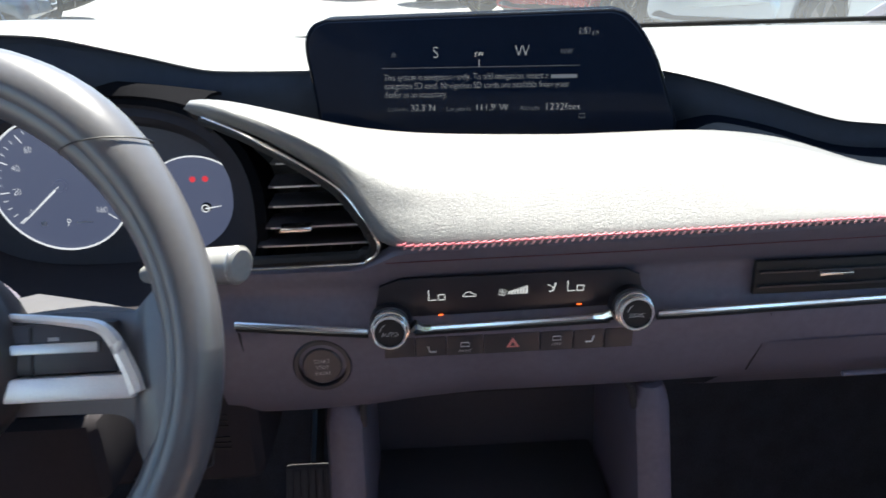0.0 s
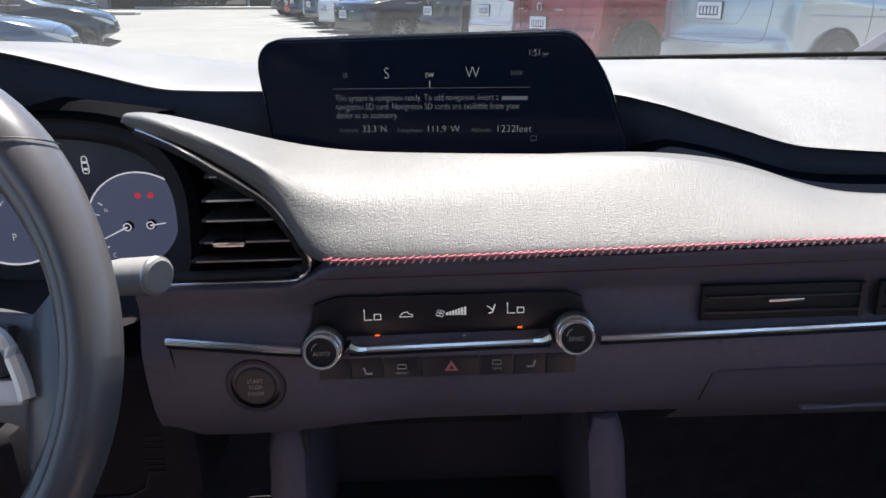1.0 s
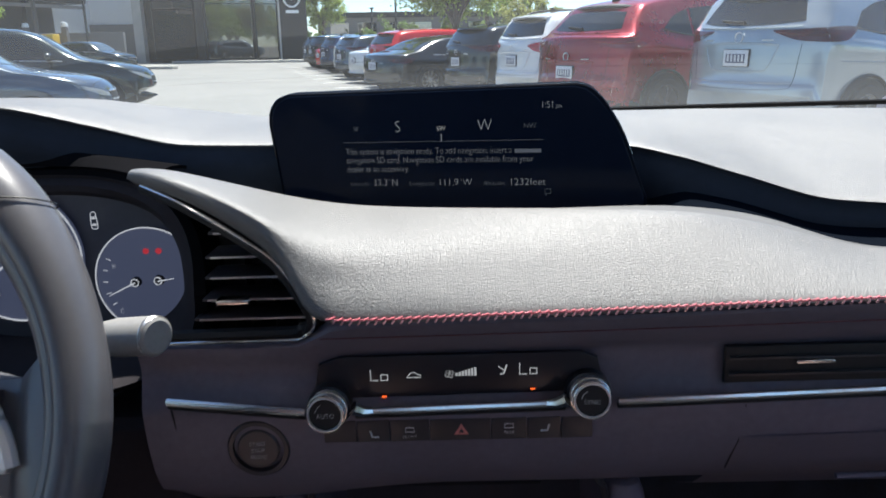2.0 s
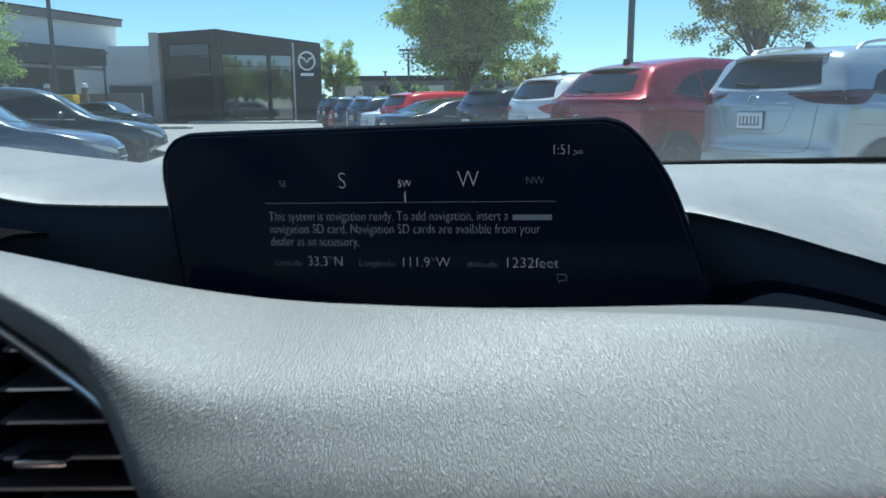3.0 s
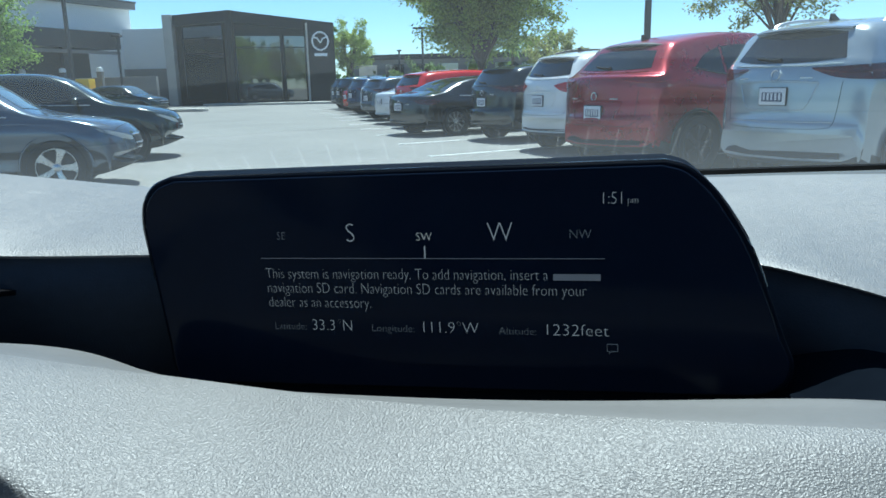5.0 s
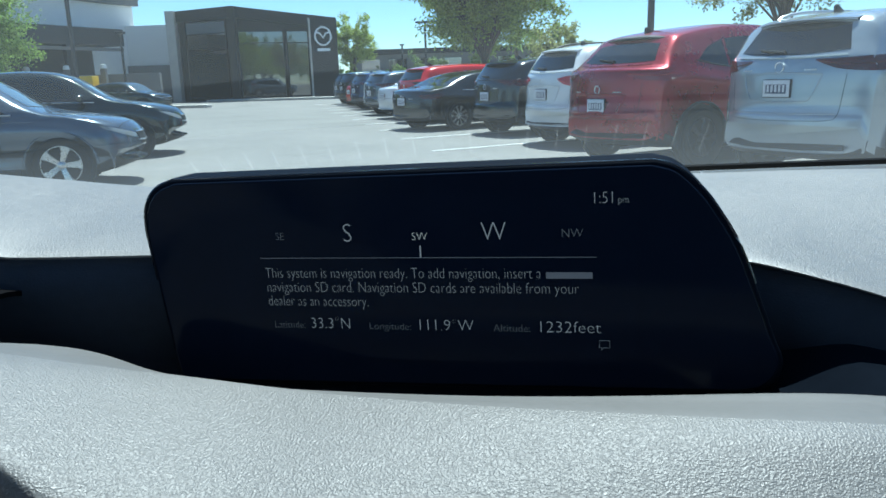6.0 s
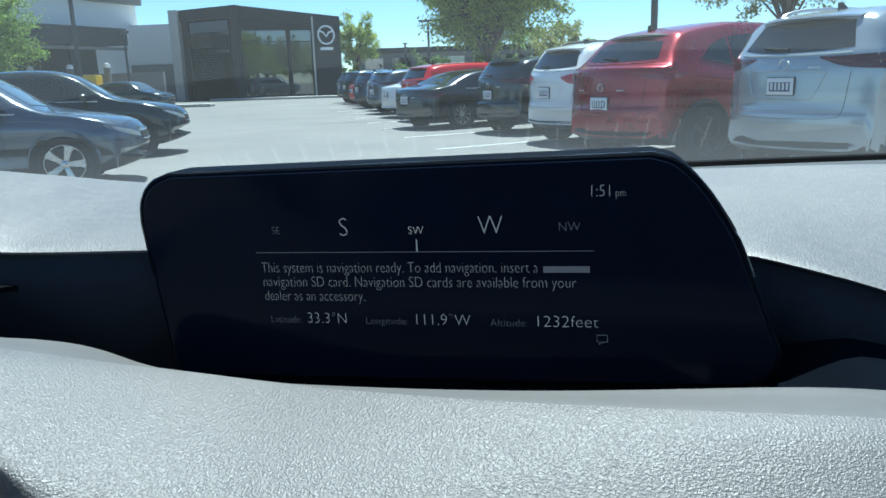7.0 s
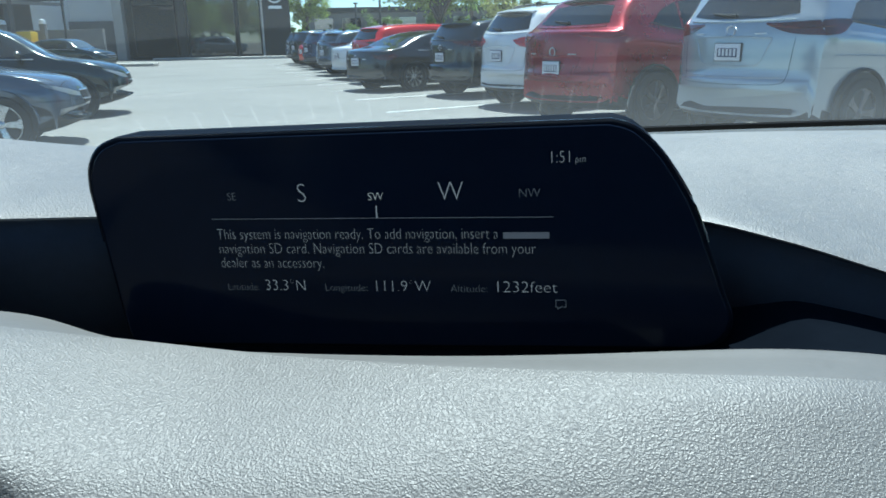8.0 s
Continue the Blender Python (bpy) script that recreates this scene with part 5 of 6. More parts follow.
    for f in (1, -1):
        seam("bonnet_gap", [(.27 * L, f * half * .80), (.36 * L, f * half * .80), (.44 * L, f * half * .76)], "above", .004)
    patch("grille", [(-.34, .48 * zs), (0, .46 * zs), (.34, .48 * zs)], [(-.42, .66 * zs), (0, .655 * zs), (.42, .66 * zs)], "nose", BLACK, .006, 16, 4, "black front grille")
    seam("grille_bar", [(-.44, .665 * zs), (0, .662 * zs), (.44, .665 * zs)], "nose", .012, CHROME, .004)
    seam("grille_bar", [(-.38, .56 * zs), (0, .55 * zs), (.38, .56 * zs)], "nose", .008, DULL_CHROME, .006)
    patch("lower_intake", [(-.40, .27 * zs), (0, .26 * zs), (.40, .27 * zs)], [(-.36, .38 * zs), (0, .385 * zs), (.36, .38 * zs)], "nose", BLACK, .005, 16, 4)
    # wheels
    r = .355 if suv else .32
    axles = (-.5 * L + (.92 if suv else .98), .5 * L - .90)
    for ax in axles:
        for side in (1, -1):
            tw = Matrix.Translation((ax, side * (half - .026), r))
            part("wheel_arch", lathe([(0, -.012), (r + .05, -.012), (r + .055, .0), (r + .05, .020), (0, .020)], 40, "Y", tw), BLACK, root, "dark wheel arch")
            if cladding:
                pts = [((r + .075) * math.cos(a) + ax, side * (half - .008), r + (r + .075) * math.sin(a)) for a in np.linspace(-.25, math.pi + .25, 24)]
                part("arch_cladding", tube(pts, .035, 6, flat=.5), CLADDING, root, "black plastic arch trim")
            else:
                pts = [((r + .06) * math.cos(a) + ax, side * (half - .012), r + (r + .06) * math.sin(a)) for a in np.linspace(.0, math.pi, 24)]
                part("arch_lip", tube(pts, .016, 6, flat=.8), body_mat, root)
            wheel_unit(root, ax, side * (half - .085), side, r, rim_mat, spokes)
    for f in (1, -1):
        part("sill", box(axles[0] + .42, axles[1] - .42, min(f * (half - .06), f * (half - .012)), max(f * (half - .06), f * (half - .012)), clear - .02, clear + .11, .02, seg=2), CLADDING, root)
    # tail
    pz = plate_z or (.86 if suv else .72) * zs
    gl = .64 * zs if pz > .80 else pz - .15
    patch("rear_valance", [(-.70, clear + .135), (-.35, clear + .125), (0, clear + .125), (.35, clear + .125), (.70, clear + .135)], [(-.70, .425 * zs), (-.35, .415 * zs), (0, .41 * zs), (.35, .415 * zs), (.70, .425 * zs)], "tail", CLADDING if suv else body_mat, .006, 20, 5, "dark lower rear bumper")
    if suv:
        seam("gate_gap", [(-.66, 1.06 * zs), (-.62, gl + .06), (-.55, gl), (-.3, gl - .012), (0, gl - .015), (.3, gl - .012), (.55, gl), (.62, gl + .06), (.66, 1.06 * zs)], "rear", .003)
        gz = kind["glass"][2] - .03
        seam("gate_lip", [(-hw * .97, (gz + .013) * zs), (-.4, (gz + .003) * zs), (0, (gz - .002) * zs), (.4, (gz + .003) * zs), (hw * .97, (gz + .013) * zs)], "rear", .010, body_mat, .002)
        seam("gate_fold", [(-.60, gl + .06), (-.3, gl + .055), (0, gl + .052), (.3, gl + .055), (.60, gl + .06)], "rear", .008, body_mat, .001)
        seam("recess_edge", [(-.46, pz + .13), (-.36, pz - .09), (-.25, pz - .13), (0, pz - .135), (.25, pz - .13), (.36, pz - .09), (.46, pz + .13)], "rear", .010, body_mat, -.001)
        seam("recess_edge", [(-.46, pz + .13), (-.2, pz + .145), (0, pz + .148), (.2, pz + .145), (.46, pz + .13)], "rear", .012, body_mat, .001)
    else:
        seam("boot_gap", [(-.62, .93 * zs), (-.58, .70 * zs), (0, .67 * zs), (.58, .70 * zs), (.62, .93 * zs)], "rear", .0045)
    rp = spot("rear", 0, pz, .0)
    rx = rp.x
    lp = part("number_plate", box(rx - .020, rx + .004, -.158, .158, pz - .083, pz + .083, .006), PLATE_WHITE, root, "white dealer plate with a dark bar")
    part("plate_bar", box(rx - .023, rx - .0202, -.122, .122, pz - .050, pz + .040), PLATE_INK, lp)
    for k in range(5):
        part("plate_stroke", box(rx - .025, rx - .0232, -.105 + k * .046, -.080 + k * .046, pz - .036, pz + .034), PLATE_WHITE, lp)
    part("plate_holder", box(rx - .014, rx + .01, -.166, .166, pz - .091, pz + .091, .006), CLADDING, lp)
    bz_ = pz + (.20 if suv else .10) * zs
    bp_ = spot("rear", 0, bz_, .004)
    part("badge", lathe([(.046, 0), (.056, .006), (.050, .010), (.042, .004)], 24, "X", Matrix.Translation(bp_) @ Matrix.Rotation(math.pi, 4, "Z")), DULL_CHROME, root, "round chrome badge")
    for y in (-.40, .36):
        seam("tail_script", [(y, bz_ - .03), (y + .06, bz_ - .03), (y + .12, bz_ - .03)], "rear", .008, DULL_CHROME, .002)
    if suv:
        wp = line_on("rear", smooth_line([(.33, g[2] + .060), (.15, g[2] + .040), (.0, g[2] + .032)], 4), .022)
        part("rear_wiper", tube(wp, [.008 + .0012 * i for i in range(len(wp))], 6), BLACK, root, "black rear wiper")
        rows = []
        for y in np.linspace(-half * .60, half * .60, 17):
            c = (abs(y) / (half * .6)) ** 2.4
            x0 = kind["lip"][0] * L - .055 + .10 * c
            z0 = (kind["lip"][1] - .022 * c) * zs
            rows.append([(x0 + .05, y, z0 - .030), (x0, y, z0 - .012), (x0 + .01, y, z0 + .004), (x0 + .12, y, z0 + .024 * zs), (x0 + .26, y, z0 + .036 * zs)])
        part("roof_spoiler", sheet(rows, thick=.004), CLADDING if kind is COUPE else body_mat, root, "roof-edge spoiler")
        fx = spot("above", -.30 * L, 0, .0)
        fin = plate([(-.09, -.02), (.09, -.02), (-.05, .065), (-.085, .06)], .03, Matrix.Translation((fx.x, -.015, fx.z)), .004)
        part("antenna_fin", fin, BLACK, root, "shark-fin antenna")
        for f in (1, -1):
            patch("reflector", [(f * .46, .435 * zs), (f * .54, .435 * zs), (f * .62, .44 * zs)], [(f * .46, .455 * zs), (f * .54, .455 * zs), (f * .62, .46 * zs)], "tail", TAIL, .007, 8, 2)
    if rails:
        for f in (1, -1):
            pts = smooth_line([(-.34 * L, f * half * .68, 1.585 * zs), (-.31 * L, f * half * .675, 1.655 * zs), (-.22 * L, f * half * .67, 1.70 * zs), (0, f * half * .67, 1.72 * zs), (.08 * L, f * half * .66, 1.69 * zs), (.11 * L, f * half * .655, 1.60 * zs)], 5)
            part("roof_rail", tube([tuple(p) for p in pts], .018, 8), CLADDING if rails == "dark" else DULL_CHROME, root, "raised roof rail")
    return root


def rear_at(x, y, az, L):
    """The pose that puts the middle of a car's tail over x, y."""
    f = Vector((math.sin(radians(az)), math.cos(radians(az)), 0))
    p = Vector((x, y, 0)) + f * (L / 2)
    return heading(p.x, p.y, az)


ROW = 57.0
G_ROW = "cars parked at an angle"
make_car("silver_suv", "silver SUV parked tail outward, dealer plate and roof rails", SUV, rear_at(2.86, 7.50, ROW + 2.6, 4.55), 4.55, 1.86, 1.74, PAINTS["silver"], DARK_ALLOY, 5, True, True, group=G_ROW, plate_z=.965)
make_car("red_suv", "deep red SUV with black wheel arches and dark glass", COUPE, rear_at(1.34, 9.45, ROW, 4.6), 4.6, 1.88, 1.76, PAINTS["red"], DARK_ALLOY, 5, True, False, group=G_ROW, plate_z=.76, lamp_mat=TAIL_DEEP)
make_car("white_suv", "white SUV with chrome roof rails and red tail lamps", SUV, rear_at(0.80, 12.25, ROW + 4, 4.6), 4.6, 1.84, 1.66, PAINTS["white"], ALLOY, 5, True, "dark", group=G_ROW, lamp_mat=TAIL_BRIGHT, lamp=(1.0, 1.165, .42, .85, 1.15))
make_car("black_suv", "glossy black SUV with sun glints on its glass", SUV, rear_at(-0.15, 14.95, ROW + 2, 4.5), 4.5, 1.82, 1.52, PAINTS["black"], ALLOY, 5, group=G_ROW)
make_car("black_sedan", "black sedan with many-spoked alloy wheels", SEDAN, rear_at(-2.05, 17.0, ROW - 4, 4.7), 4.7, 1.84, 1.32, PAINTS["black"], ALLOY, 10, group=G_ROW)
far = [("scarlet", SUV, -2.35, 19.9, 1.52), ("white", SEDAN, -3.25, 22.3, 1.34), ("grey", SUV, -4.1, 24.9, 1.45), ("white", SUV, -4.6, 27.6, 1.45), ("blue", SUV, -5.6, 30.3, 1.5), ("scarlet", SEDAN, -6.3, 33.0, 1.35), ("dark", SUV, -7.2, 35.8, 1.6), ("grey", SUV, -8.0, 38.5, 1.6)]
for col, kind, x, y, h in far:
    make_car("parked_car", {"scarlet": "bright red", "white": "white", "grey": "blue-grey", "blue": "dark blue", "dark": "dark grey"}[col] + (" SUV" if kind is SUV else " sedan") + " parked far along the row", kind, rear_at(x, y, ROW, 4.5), 4.5, 1.8, h, PAINTS[col], group=G_ROW)


def front_wheel_at(x, y, az, L):
    """The pose that puts the near front wheel of a car over x, y (the wheel on its right side)."""
    f = Vector((math.sin(radians(az)), math.cos(radians(az)), 0))
    rgt = Vector((f.y, -f.x, 0))
    p = Vector((x, y, 0)) - f * (L / 2 - .90) - rgt * .80
    return heading(p.x, p.y, az)


make_car("grey_sedan", "blue-grey sedan with five-spoke silver wheels, nose towards the aisle", SEDAN, front_wheel_at(-4.92, 7.95, 67, 4.5), 4.5, 1.76, 1.40, PAINTS["grey"], ALLOY, 5)
make_car("dark_sedan", "dark grey car parked nose out beyond the grey sedan", SEDAN, front_wheel_at(-6.0, 11.9, 67, 4.7), 4.7, 1.84, 1.47, PAINTS["dark"], DARK_ALLOY, 8)
make_car("far_sedan", "black sedan parked by the kerb before the showroom", SEDAN, heading(-18.2, 36.5, 95), 4.7, 1.84, 1.42, PAINTS["dark"], DARK_ALLOY, 5)

# bay lines
lf = Vector((math.sin(radians(ROW)), math.cos(radians(ROW)), 0))
for k in range(11):
    bx0, by0 = -0.75 - k * .82, 12.05 + k * 2.66
    solid("bay_line", box(0, 4.85, -.05, .05, .0, .006), LINE_PAINT, "white painted parking bay line", "line", heading(bx0 - .25 * lf.x, by0 - .25 * lf.y, ROW), "bay lines", "structure", smooth=False)
for bx0, by0 in ((0.05, 9.3), (.75, 6.6)):
    solid("bay_line", box(0, 4.85, -.05, .05, .0, .006), LINE_PAINT, "white painted parking bay line", "line", heading(bx0 - .25 * lf.x, by0 - .25 * lf.y, ROW), "bay lines", "structure", smooth=False)

# ---- buildings ----
DARK_CLAD = material("charcoal_cladding", (0.018, 0.020, 0.021), 0.5, vary=0.12, scale=0.6, spec=0.3)
SHOP_GLASS = material("showroom_glass", (0.012, 0.016, 0.017), 0.03, vary=0.05, scale=0.3, spread=0.004)
SHOP_GLASS.node_tree.nodes["Principled BSDF"].inputs["IOR"].default_value = 2.6
WHITE_WALL = material("white_render", (0.72, 0.72, 0.70), 0.8, vary=0.06, scale=0.5, bump=0.1, bump_scale=30)
GREY_WALL = material("grey_block_wall", (0.17, 0.165, 0.16), 0.85, vary=0.1, scale=0.8, bump=0.2, bump_scale=20)
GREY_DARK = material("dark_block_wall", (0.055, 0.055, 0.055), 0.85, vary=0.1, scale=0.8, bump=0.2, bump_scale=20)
STEEL_DARK = material("dark_painted_steel", (0.030, 0.031, 0.033), 0.5, vary=0.08, scale=2)
YELLOW = material("yellow_paint", (0.55, 0.38, 0.03), 0.5, vary=0.1, scale=2)
SIGN_WHITE = material("sign_white", (0.75, 0.77, 0.78), 0.4, vary=0.04, scale=4)

A, Bc, Cc = Vector((-22.6, 54.2, 0)), Vector((-17.8, 52.2, 0)), Vector((-11.3, 55.3, 0))
showroom = thing("showroom", "charcoal glass-fronted car showroom with a round pale emblem", "building")


def facade(p, q, h0, h1, name, bays, parent):
    d = (q - p)
    length = d.length
    m = Matrix.Translation(p) @ Matrix.Rotation(math.atan2(d.y, d.x), 4, "Z")
    bm = box(0, length, .25, .60, 0, 5.9)
    top = box(-.1, length + .1, -.05, .6, 5.15, 5.9)
    for b in (top, bm):
        for v in b.verts:
            if v.co.z > 5.5:
                v.co.z = h0 + (h1 - h0) * (v.co.x / length)
            elif v.co.z > 5.0:
                v.co.z = h0 - .75 + (h1 - h0) * (v.co.x / length)
        b.transform(m)
    part("wall", merge(bm, top), DARK_CLAD, parent, "dark charcoal wall", smooth=False)
    for x0, x1 in bays:
        frame_ = part("window", box(x0, x1, .06, .24, .25, h1 - .85 - .1, .01, m=m), SHOP_GLASS, parent, "tall dark reflective showroom window", smooth=False)
        part("mullion", box(x0 - .05, x0 + .05, -.02, .2, .2, h1 - .8, m=m), DARK_CLAD, frame_, smooth=False)
        part("transom", box(x0, x1, -.01, .2, h1 - 1.75, h1 - 1.69, m=m), DARK_CLAD, frame_, smooth=False)
        part("window_sill", box(x0 - .05, x1 + .05, -.06, .24, .0, .24, m=m), DARK_CLAD, frame_, smooth=False)
    return m, length


facade(A, Bc, 6.35, 6.40, "left", ((.8, 4.5),), showroom)
fm, flen = facade(Bc, Cc, 6.40, 5.65, "right", ((.35, 3.45), (3.7, 5.2)), showroom)
part("corner_pier", box(Bc.x - .25, Bc.x + .25, Bc.y - .1, Bc.y + .5, 0, 6.39), DARK_CLAD, showroom, smooth=False)
part("pale_fin", box(A.x - .55, A.x + .1, A.y - .4, A.y + .6, 0, 6.36), CONCRETE, showroom, "pale grey end fin", smooth=False)
part("sign_wall", box(5.3, flen + .15, -.12, .3, 0, 5.62, m=fm), DARK_CLAD, showroom, "dark perforated sign wall", smooth=False)
part("end_post", box(5.28, 5.40, -.2, .0, 0, 5.6, m=fm), CONCRETE, showroom, smooth=False)
em = fm @ Matrix.Translation((6.3, -.16, 4.35))
oval = [(.58 * math.cos(u), 0, .62 * math.sin(u)) for u in np.linspace(0, 2 * math.pi, 40, endpoint=False)]
emb = tube(oval, .07, 6, closed=True)
emb = tube([(-.5, 0, .28), (-.2, 0, .18), (0, 0, -.12), (.2, 0, .18), (.5, 0, .28)], .07, 6, bm=emb)
emb.transform(em)
part("emblem", emb, SIGN_WHITE, showroom, "round pale emblem")
part("sign_bar", box(5.85, 6.78, -.16, -.12, 3.3, 3.5, m=fm), SIGN_WHITE, showroom, "pale bar of lettering")
roof_bm = sheet([[(A.x, A.y + .3, 6.1), (Bc.x, Bc.y + .3, 6.4), (Cc.x, Cc.y + .3, 5.5)], [(A.x, A.y + 14, 6.1), (Bc.x, Bc.y + 16, 6.4), (Cc.x - 4.0, Cc.y + 13, 5.5)]], thick=.2)
part("roof", roof_bm, GREY_WALL, showroom, smooth=False)
part("wall", box(-.4, 0, .3, 13, 0, 5.4, m=Matrix.Translation(Cc) @ Matrix.Rotation(radians(17), 4, "Z")), DARK_CLAD, showroom, smooth=False)

low_wing = thing("workshop_wing", "low white-rendered wing beside the showroom", "building")
part("wall", box(-27.6, -23.2, 55.2, 62, 2.7, 5.55), WHITE_WALL, low_wing, "white rendered upper wall", smooth=False)
part("base_wall", box(-27.5, -23.3, 55.0, 62, 0, 2.695), GREY_WALL, low_wing, "grey lower wall", smooth=False)
part("sign", box(-25.2, -24.7, 54.93, 54.99, 1.2, 2.1), SIGN_WHITE, low_wing, "small pale notice", smooth=False)

hall = thing("white_hall", "large white hall with a dark roof edge and dark canopy", "building")
hm = Matrix(((-.282, .959, 0, -26.55), (-.959, -.282, 0, 56.1), (0, 0, 1, 0), (0, 0, 0, 1)))
part("wall", box(0, 30, -14, 0, 0, 7.0, m=hm), WHITE_WALL, hall, "tall white wall", smooth=False)
part("roof", box(-.3, 30.2, -14, .35, 7.0, 7.45, m=hm), GREY_WALL, hall, "grey roof edge", smooth=False)
part("roof_cap", box(-.35, 30.2, -14, .42, 7.45, 7.57, m=hm), STEEL_DARK, hall, smooth=False)
part("canopy", box(4.5, 30, .01, 3.0, 3.9, 5.0, m=hm), STEEL_DARK, hall, "deep dark canopy", smooth=False)
part("canopy_edge", box(4.8, 30, 3.02, 3.2, 3.55, 3.75, m=hm), GREY_WALL, hall, smooth=False)
part("lower_wall", box(4.4, 30, .0, .03, 0, 3.95, m=hm), GREY_DARK, hall, "dark lower wall under the canopy", smooth=False)
for k in range(5):
    part("bay_door", box(5.0 + k * 4.6, 8.9 + k * 4.6, .034, .09, 0, 3.8, m=hm), STEEL_DARK, hall, "dark service bay door", smooth=False)
    part("column", box(9.1 + k * 4.6, 9.4 + k * 4.6, 2.6, 2.9, 0, 3.9, m=hm), STEEL_DARK, hall, smooth=False)

far_block = thing("far_building", "long grey commercial building far beyond the trees", "building")
part("wall", box(-22, 40, 118, 140, 0, 4.9), GREY_WALL, far_block, smooth=False)
part("roof", box(-22.5, 40.5, 117.4, 140, 4.9, 5.7), DARK_CLAD, far_block, smooth=False)
for k in range(14):
    part("window", box(-20 + k * 4.2, -17.2 + k * 4.2, 117.8, 117.98, 2.6, 4.2), SHOP_GLASS, far_block, smooth=False)

# kerb islands, walls, posts
solid("kerb_island", box(-19.4, -9.2, 50.4, 51.6, 0, .16, .04), CONCRETE, "pale concrete kerb before the showroom", "kerb", kind="structure")
solid("kerb", box(-26, -14.9, 38.6, 39.4, 0, .16, .04), CONCRETE, "pale concrete kerb strip", "kerb", kind="structure")
solid("yard_wall", box(-40, -20.7, 46.4, 46.7, 0, 2.0, .02), GREY_WALL, "grey block yard wall", "wall", kind="structure")
for x in (-29.0, -26.4, -24.0):
    post = thing("gate_post", "pale rendered gate post with a round cap", "post", Matrix.Translation((x, 45.9, 0)), "gate posts")
    part("shaft", box(-.16, .16, -.16, .16, 0, 2.35, .02), GREY_WALL, post)
    part("cap", lathe([(0, .28), (.16, .24), (.2, .1), (.2, 0)], 16, "Z", Matrix.Translation((0, 0, 2.35))), SIGN_WHITE, post)
bin_ = thing("yellow_crate", "yellow equipment crate beside the yard wall", "crate", Matrix.Translation((-24.0, 44.6, 0)))
part("body", box(-.9, .9, -.5, .5, 0, 1.25, .04), YELLOW, bin_)
part("upper_box", box(-.8, .1, -.4, .4, 1.25, 1.9, .04), YELLOW, bin_)

LAMPS = [(-18.7, 33.2, 9.0, .07), (4.38, 21.2, 9.0, .08), (-5.28, 62, 5.5, .08), (-9.75, 84, 4.75, .09), (-21.5, 43.5, 4.2, .05)]
for x, y, h, r in LAMPS:
    lp_ = thing("street_lamp", "dark steel parking lot lamp post", "street lamp", Matrix.Translation((x, y, 0)), "lamp posts")
    part("pole", box(-r, r, -r, r, .6, h, .01), STEEL_DARK, lp_, "square dark pole")
    part("footing", lathe([(0, .62), (.28, .62), (.30, .58), (.30, 0)], 20), CONCRETE, lp_, "round concrete footing")
    hw = .75 if h > 5 else .25
    part("head", box(-hw, hw, -.18, .18, h, h + .14, .03), STEEL_DARK, lp_, "flat lamp head")

# ---- trees ----
BARK = material("bark", (0.11, 0.085, 0.065), 0.9, vary=0.3, scale=6, bump=0.6, bump_scale=30)
def foliage(name, color):
    """Leaves: a matt sheen with light let through."""
    m = material(name, color, 0.5, islands=True)
    t = m.node_tree
    b, out = t.nodes["Principled BSDF"], t.nodes["Material Output"]
    thru, mix = t.nodes.new("ShaderNodeBsdfTranslucent"), t.nodes.new("ShaderNodeMixShader")
    mix.inputs[0].default_value = 0.5
    src = b.inputs["Base Color"].links[0].from_socket
    hue = t.nodes.new("ShaderNodeHueSaturation")
    hue.inputs["Value"].default_value = 1.9
    t.links.new(src, hue.inputs["Color"])
    t.links.new(hue.outputs[0], thru.inputs[0])
    t.links.new(b.outputs[0], mix.inputs[1])
    t.links.new(thru.outputs[0], mix.inputs[2])
    t.links.new(mix.outputs[0], out.inputs[0])
    return m


LEAF = foliage("leaf", (0.20, 0.25, 0.055))
LEAF_MID = foliage("leaf_mid", (0.13, 0.19, 0.045))
LEAF_DARK = foliage("leaf_dark", (0.09, 0.13, 0.04))
LEAF_BROWN = foliage("leaf_mixed", (0.17, 0.18, 0.06))


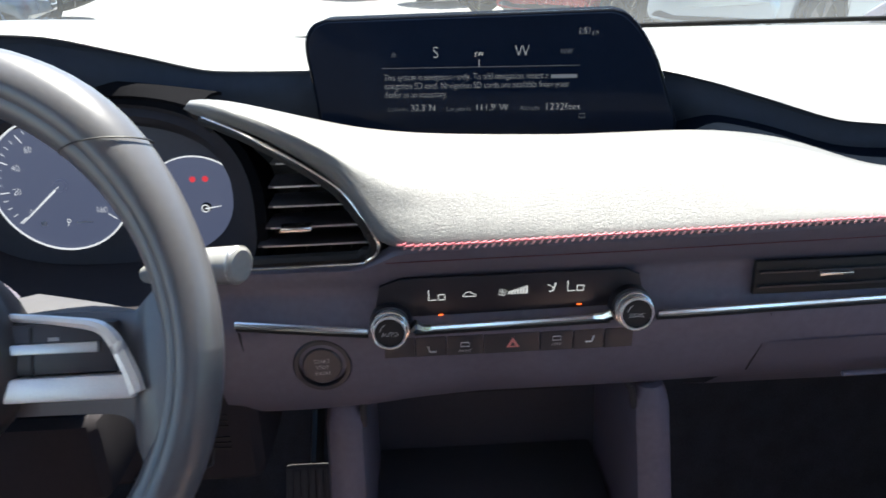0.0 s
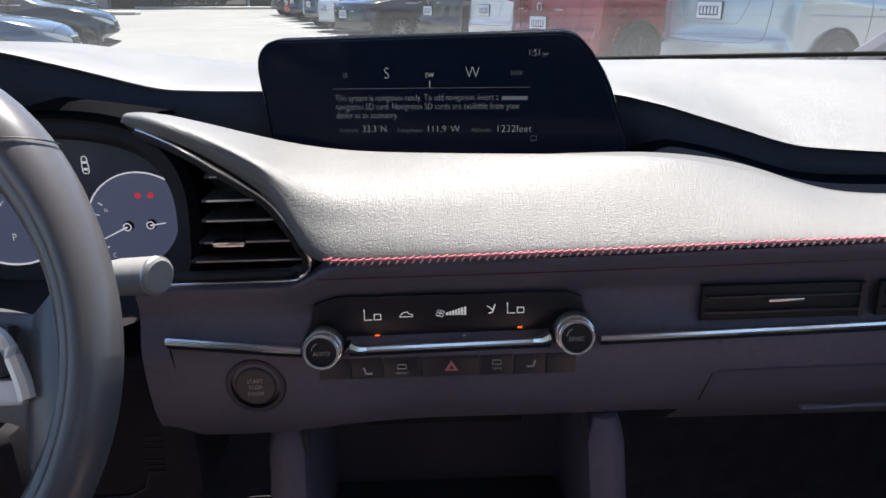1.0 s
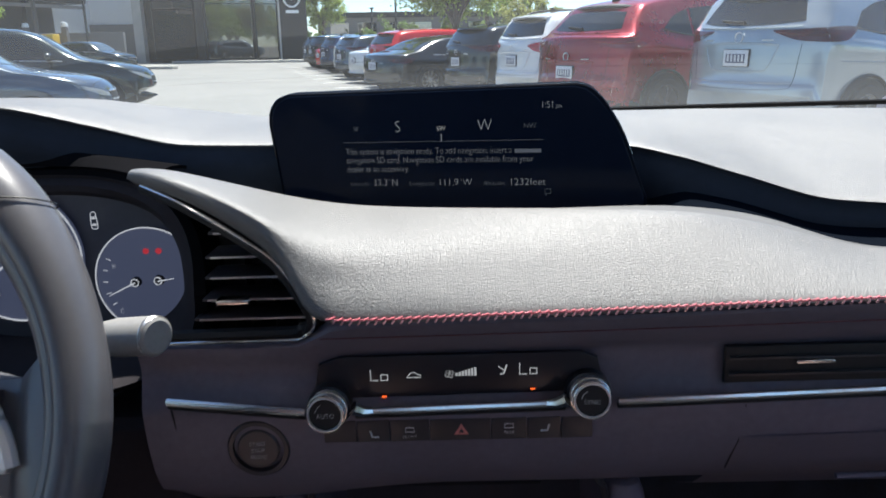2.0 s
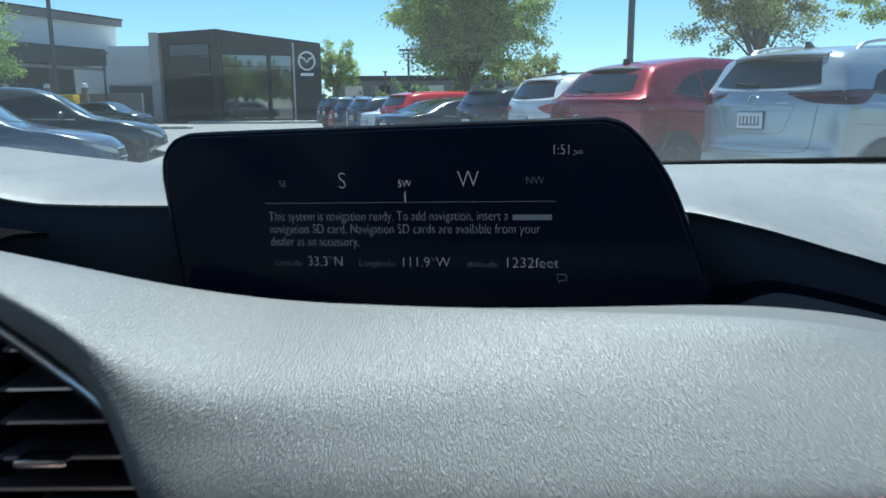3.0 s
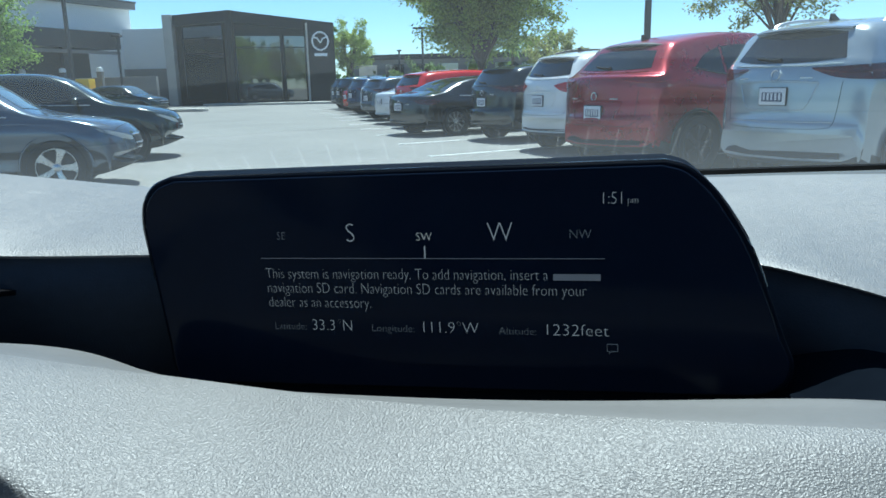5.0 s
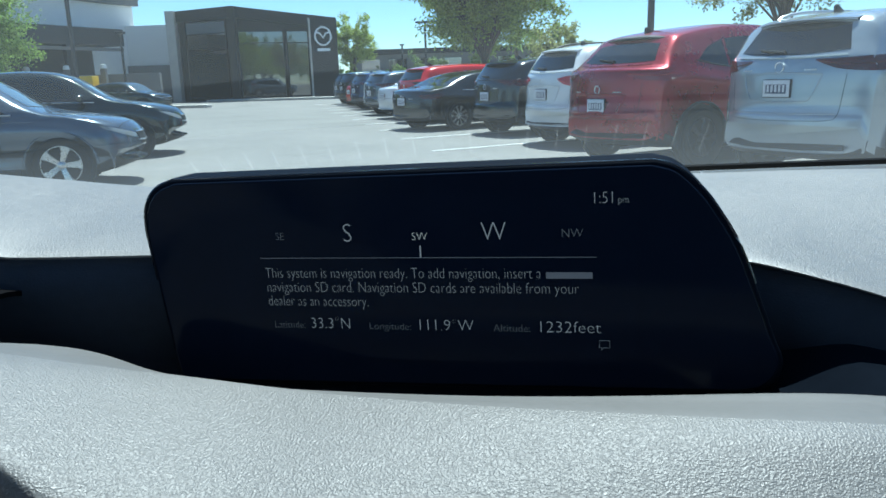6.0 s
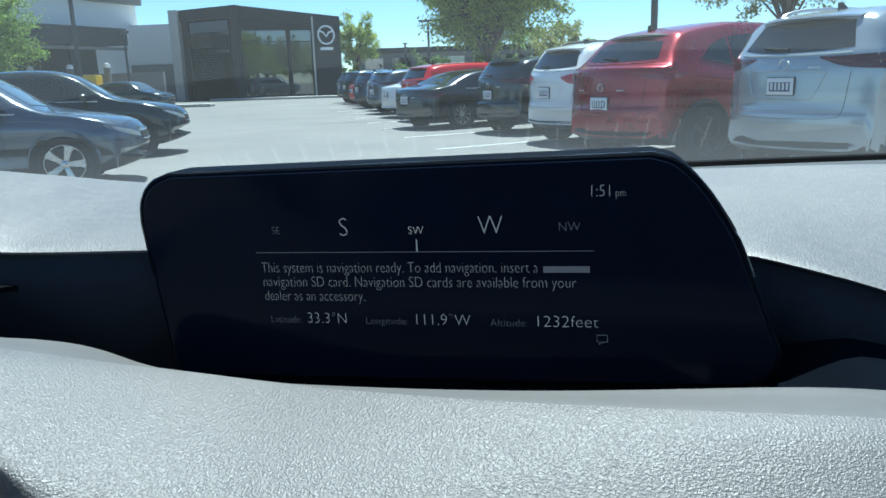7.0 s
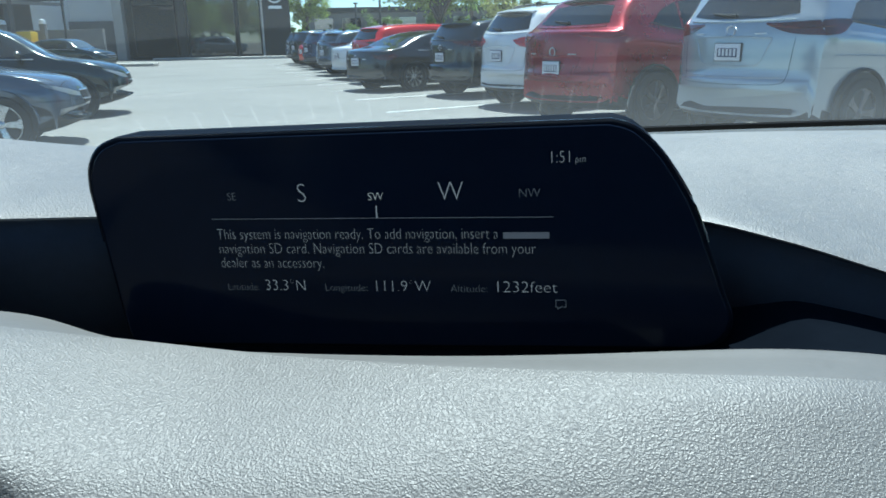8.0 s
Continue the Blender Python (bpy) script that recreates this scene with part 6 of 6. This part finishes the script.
def tree(label, x, y, trunk_h, crown_w, crown_h, leaves, leaf, seed, mat=LEAF, clumps=60, hollow=.35):
    rnd = random.Random(seed)
    root = thing("tree", label, "tree", Matrix.Translation((x, y, 0)))
    bm = tube([(0, 0, 0), (.05, .02, trunk_h * .5), (-.03, .0, trunk_h), (.04, 0, trunk_h + crown_h * .45)], [crown_w * .026, crown_w * .021, crown_w * .016, .02], 10)
    centres = []
    for k in range(clumps):
        u, v = rnd.uniform(0, 2 * math.pi), rnd.uniform(-1, 1)
        rr = (hollow + (1 - hollow) * rnd.random() ** .6)
        s = math.sqrt(max(0, 1 - v * v))
        wob = 1 + .22 * math.sin(3 * u + seed) + .12 * math.sin(5 * u + 2 * v)
        centres.append(Vector((crown_w / 2 * rr * s * math.cos(u) * wob, crown_w / 2 * rr * s * math.sin(u) * wob, trunk_h + crown_h * (.5 + .5 * rr * v * wob))))
    for c in centres[::4]:
        start = Vector((0, 0, trunk_h * rnd.uniform(.75, 1.05)))
        midp = start.lerp(c, .5) + Vector((rnd.uniform(-.2, .2), rnd.uniform(-.2, .2), .15 * crown_h))
        tube([start, midp, c], [crown_w * .009, crown_w * .005, .008], 6, bm=bm)
    part("trunk", bm, BARK, root, "rough brown trunk with limbs")
    verts, faces = [], []
    per = leaves // clumps
    for c in centres:
        spread = crown_w * rnd.uniform(.022, .058)
        lean = (c - Vector((0, 0, trunk_h + crown_h * .3))).normalized()
        for _ in range(per):
            p = c + lean * rnd.uniform(-2.2, 1.6) * spread + Vector((0, 0, -.35 * spread)) + Vector((max(-1.7, min(1.7, rnd.gauss(0, .8))) * spread, max(-1.7, min(1.7, rnd.gauss(0, .8))) * spread, max(-1.5, min(1.5, rnd.gauss(0, .7))) * spread))
            d = Vector((rnd.gauss(0, 1), rnd.gauss(0, 1), rnd.gauss(-.3, .7))).normalized()
            w = d.cross(Vector((rnd.gauss(0, 1), rnd.gauss(0, 1), rnd.gauss(0, 1)))).normalized()
            ln, wd = leaf * rnd.uniform(.7, 1.4), leaf * .28
            i = len(verts)
            verts += [p, p + d * ln * .5 + w * wd, p + d * ln, p + d * ln * .5 - w * wd]
            faces.append((i, i + 1, i + 2, i + 3))
    me = bpy.data.meshes.new("crown")
    me.from_pydata([tuple(v) for v in verts], [], faces)
    me.materials.append(mat)
    part("crown", me, mat, root, "loose airy green foliage")
    return root


tree("broad leafy parking lot tree with a forked trunk", -0.2, 25.6, 2.05, 4.9, 4.6, 80000, .11, 3, LEAF, 300)
tree("young green tree beside the showroom", -11.9, 66, 2.4, 3.8, 4.0, 14000, .17, 8, LEAF, 90)
tree("sparse tree with mixed green and brown leaves", 8.3, 22.4, 2.6, 4.6, 3.9, 26000, .10, 12, LEAF_BROWN, 110, .2)
tree("green tree above the far end of the row", 13.4, 24.5, 3.2, 4.0, 3.4, 12000, .11, 14, LEAF, 70)
tree("bushy green tree by the yard wall", -23.6, 33.0, 1.3, 5.4, 4.9, 30000, .14, 21, LEAF_MID, 150)
tree("low green tree behind the parked cars", 5.2, 60, 1.8, 5.0, 3.2, 5000, .22, 33, LEAF_BROWN, 50)
tree("low green shrubby tree beyond the lot", -4.6, 52, .8, 3.2, 1.9, 5000, .14, 37, LEAF_DARK, 45)


for k, (x, y) in enumerate(((24, -6), (31, -14), (35, -4), (40, -22), (46, -10), (52, -30), (-62, 16), (-70, 24), (-66, 34), (-78, 30))):
    tree("leafy street tree across the lot", x, y, 2.0, 6.5 + k % 3, 5.2 + k % 2, 5000, .30, 50 + k, LEAF_DARK if k % 2 else LEAF, 60)


def palm(x, y, h, seed):
    rnd = random.Random(seed)
    root = thing("palm_tree", "distant palm with a round fan crown", "tree", Matrix.Translation((x, y, 0)), "distant palms")
    part("trunk", tube([(0, 0, 0), (.1, 0, h * .5), (0, 0, h)], [.25, .2, .22], 10), BARK, root)
    for k in range(44):
        u, v = rnd.uniform(0, 2 * math.pi), rnd.uniform(-.5, 1.2)
        d = Vector((math.cos(u) * math.cos(v), math.sin(u) * math.cos(v), math.sin(v)))
        sidev = d.cross(Vector((0, 0, 1))).normalized()
        rows = []
        for s in np.linspace(0, 1, 5):
            p = Vector((0, 0, h)) + d * (1.5 * s) + Vector((0, 0, -.9 * s * s))
            wd = .16 * math.sin(math.pi * min(1, .15 + .85 * s)) + .03
            rows.append([tuple(p - sidev * wd), tuple(p + Vector((0, 0, .08))), tuple(p + sidev * wd)])
        part("frond", sheet(rows), LEAF_DARK, root)


palm(4.2, 78, 5.2, 1)
palm(6.9, 80, 5.5, 2)
palm(2.6, 82, 4.9, 5)

rnd = random.Random(77)
verts, faces = [], []
for k in range(9000):
    x = rnd.uniform(-60, 90)
    y = 100 + rnd.gauss(0, 2.5)
    z = abs(rnd.gauss(0, .55)) * (1.2 + .6 * math.sin(x * .25) + .4 * math.sin(x * .9))
    d = Vector((rnd.gauss(0, 1), rnd.gauss(0, .4), rnd.gauss(0, 1))).normalized() * .55
    w = d.cross(Vector((rnd.gauss(0, .4), 1, rnd.gauss(0, .4)))).normalized() * .25
    p = Vector((x, y, z))
    i = len(verts)
    verts += [p - d, p + w, p + d, p - w]
    faces.append((i, i + 1, i + 2, i + 3))
me = bpy.data.meshes.new("far_hedge")
me.from_pydata([tuple(v) for v in verts], [], faces)
me.materials.append(LEAF_DARK)
tagged(new("far_hedge", me), "dark green hedge line far across the lot", "hedge", kind="stuff")
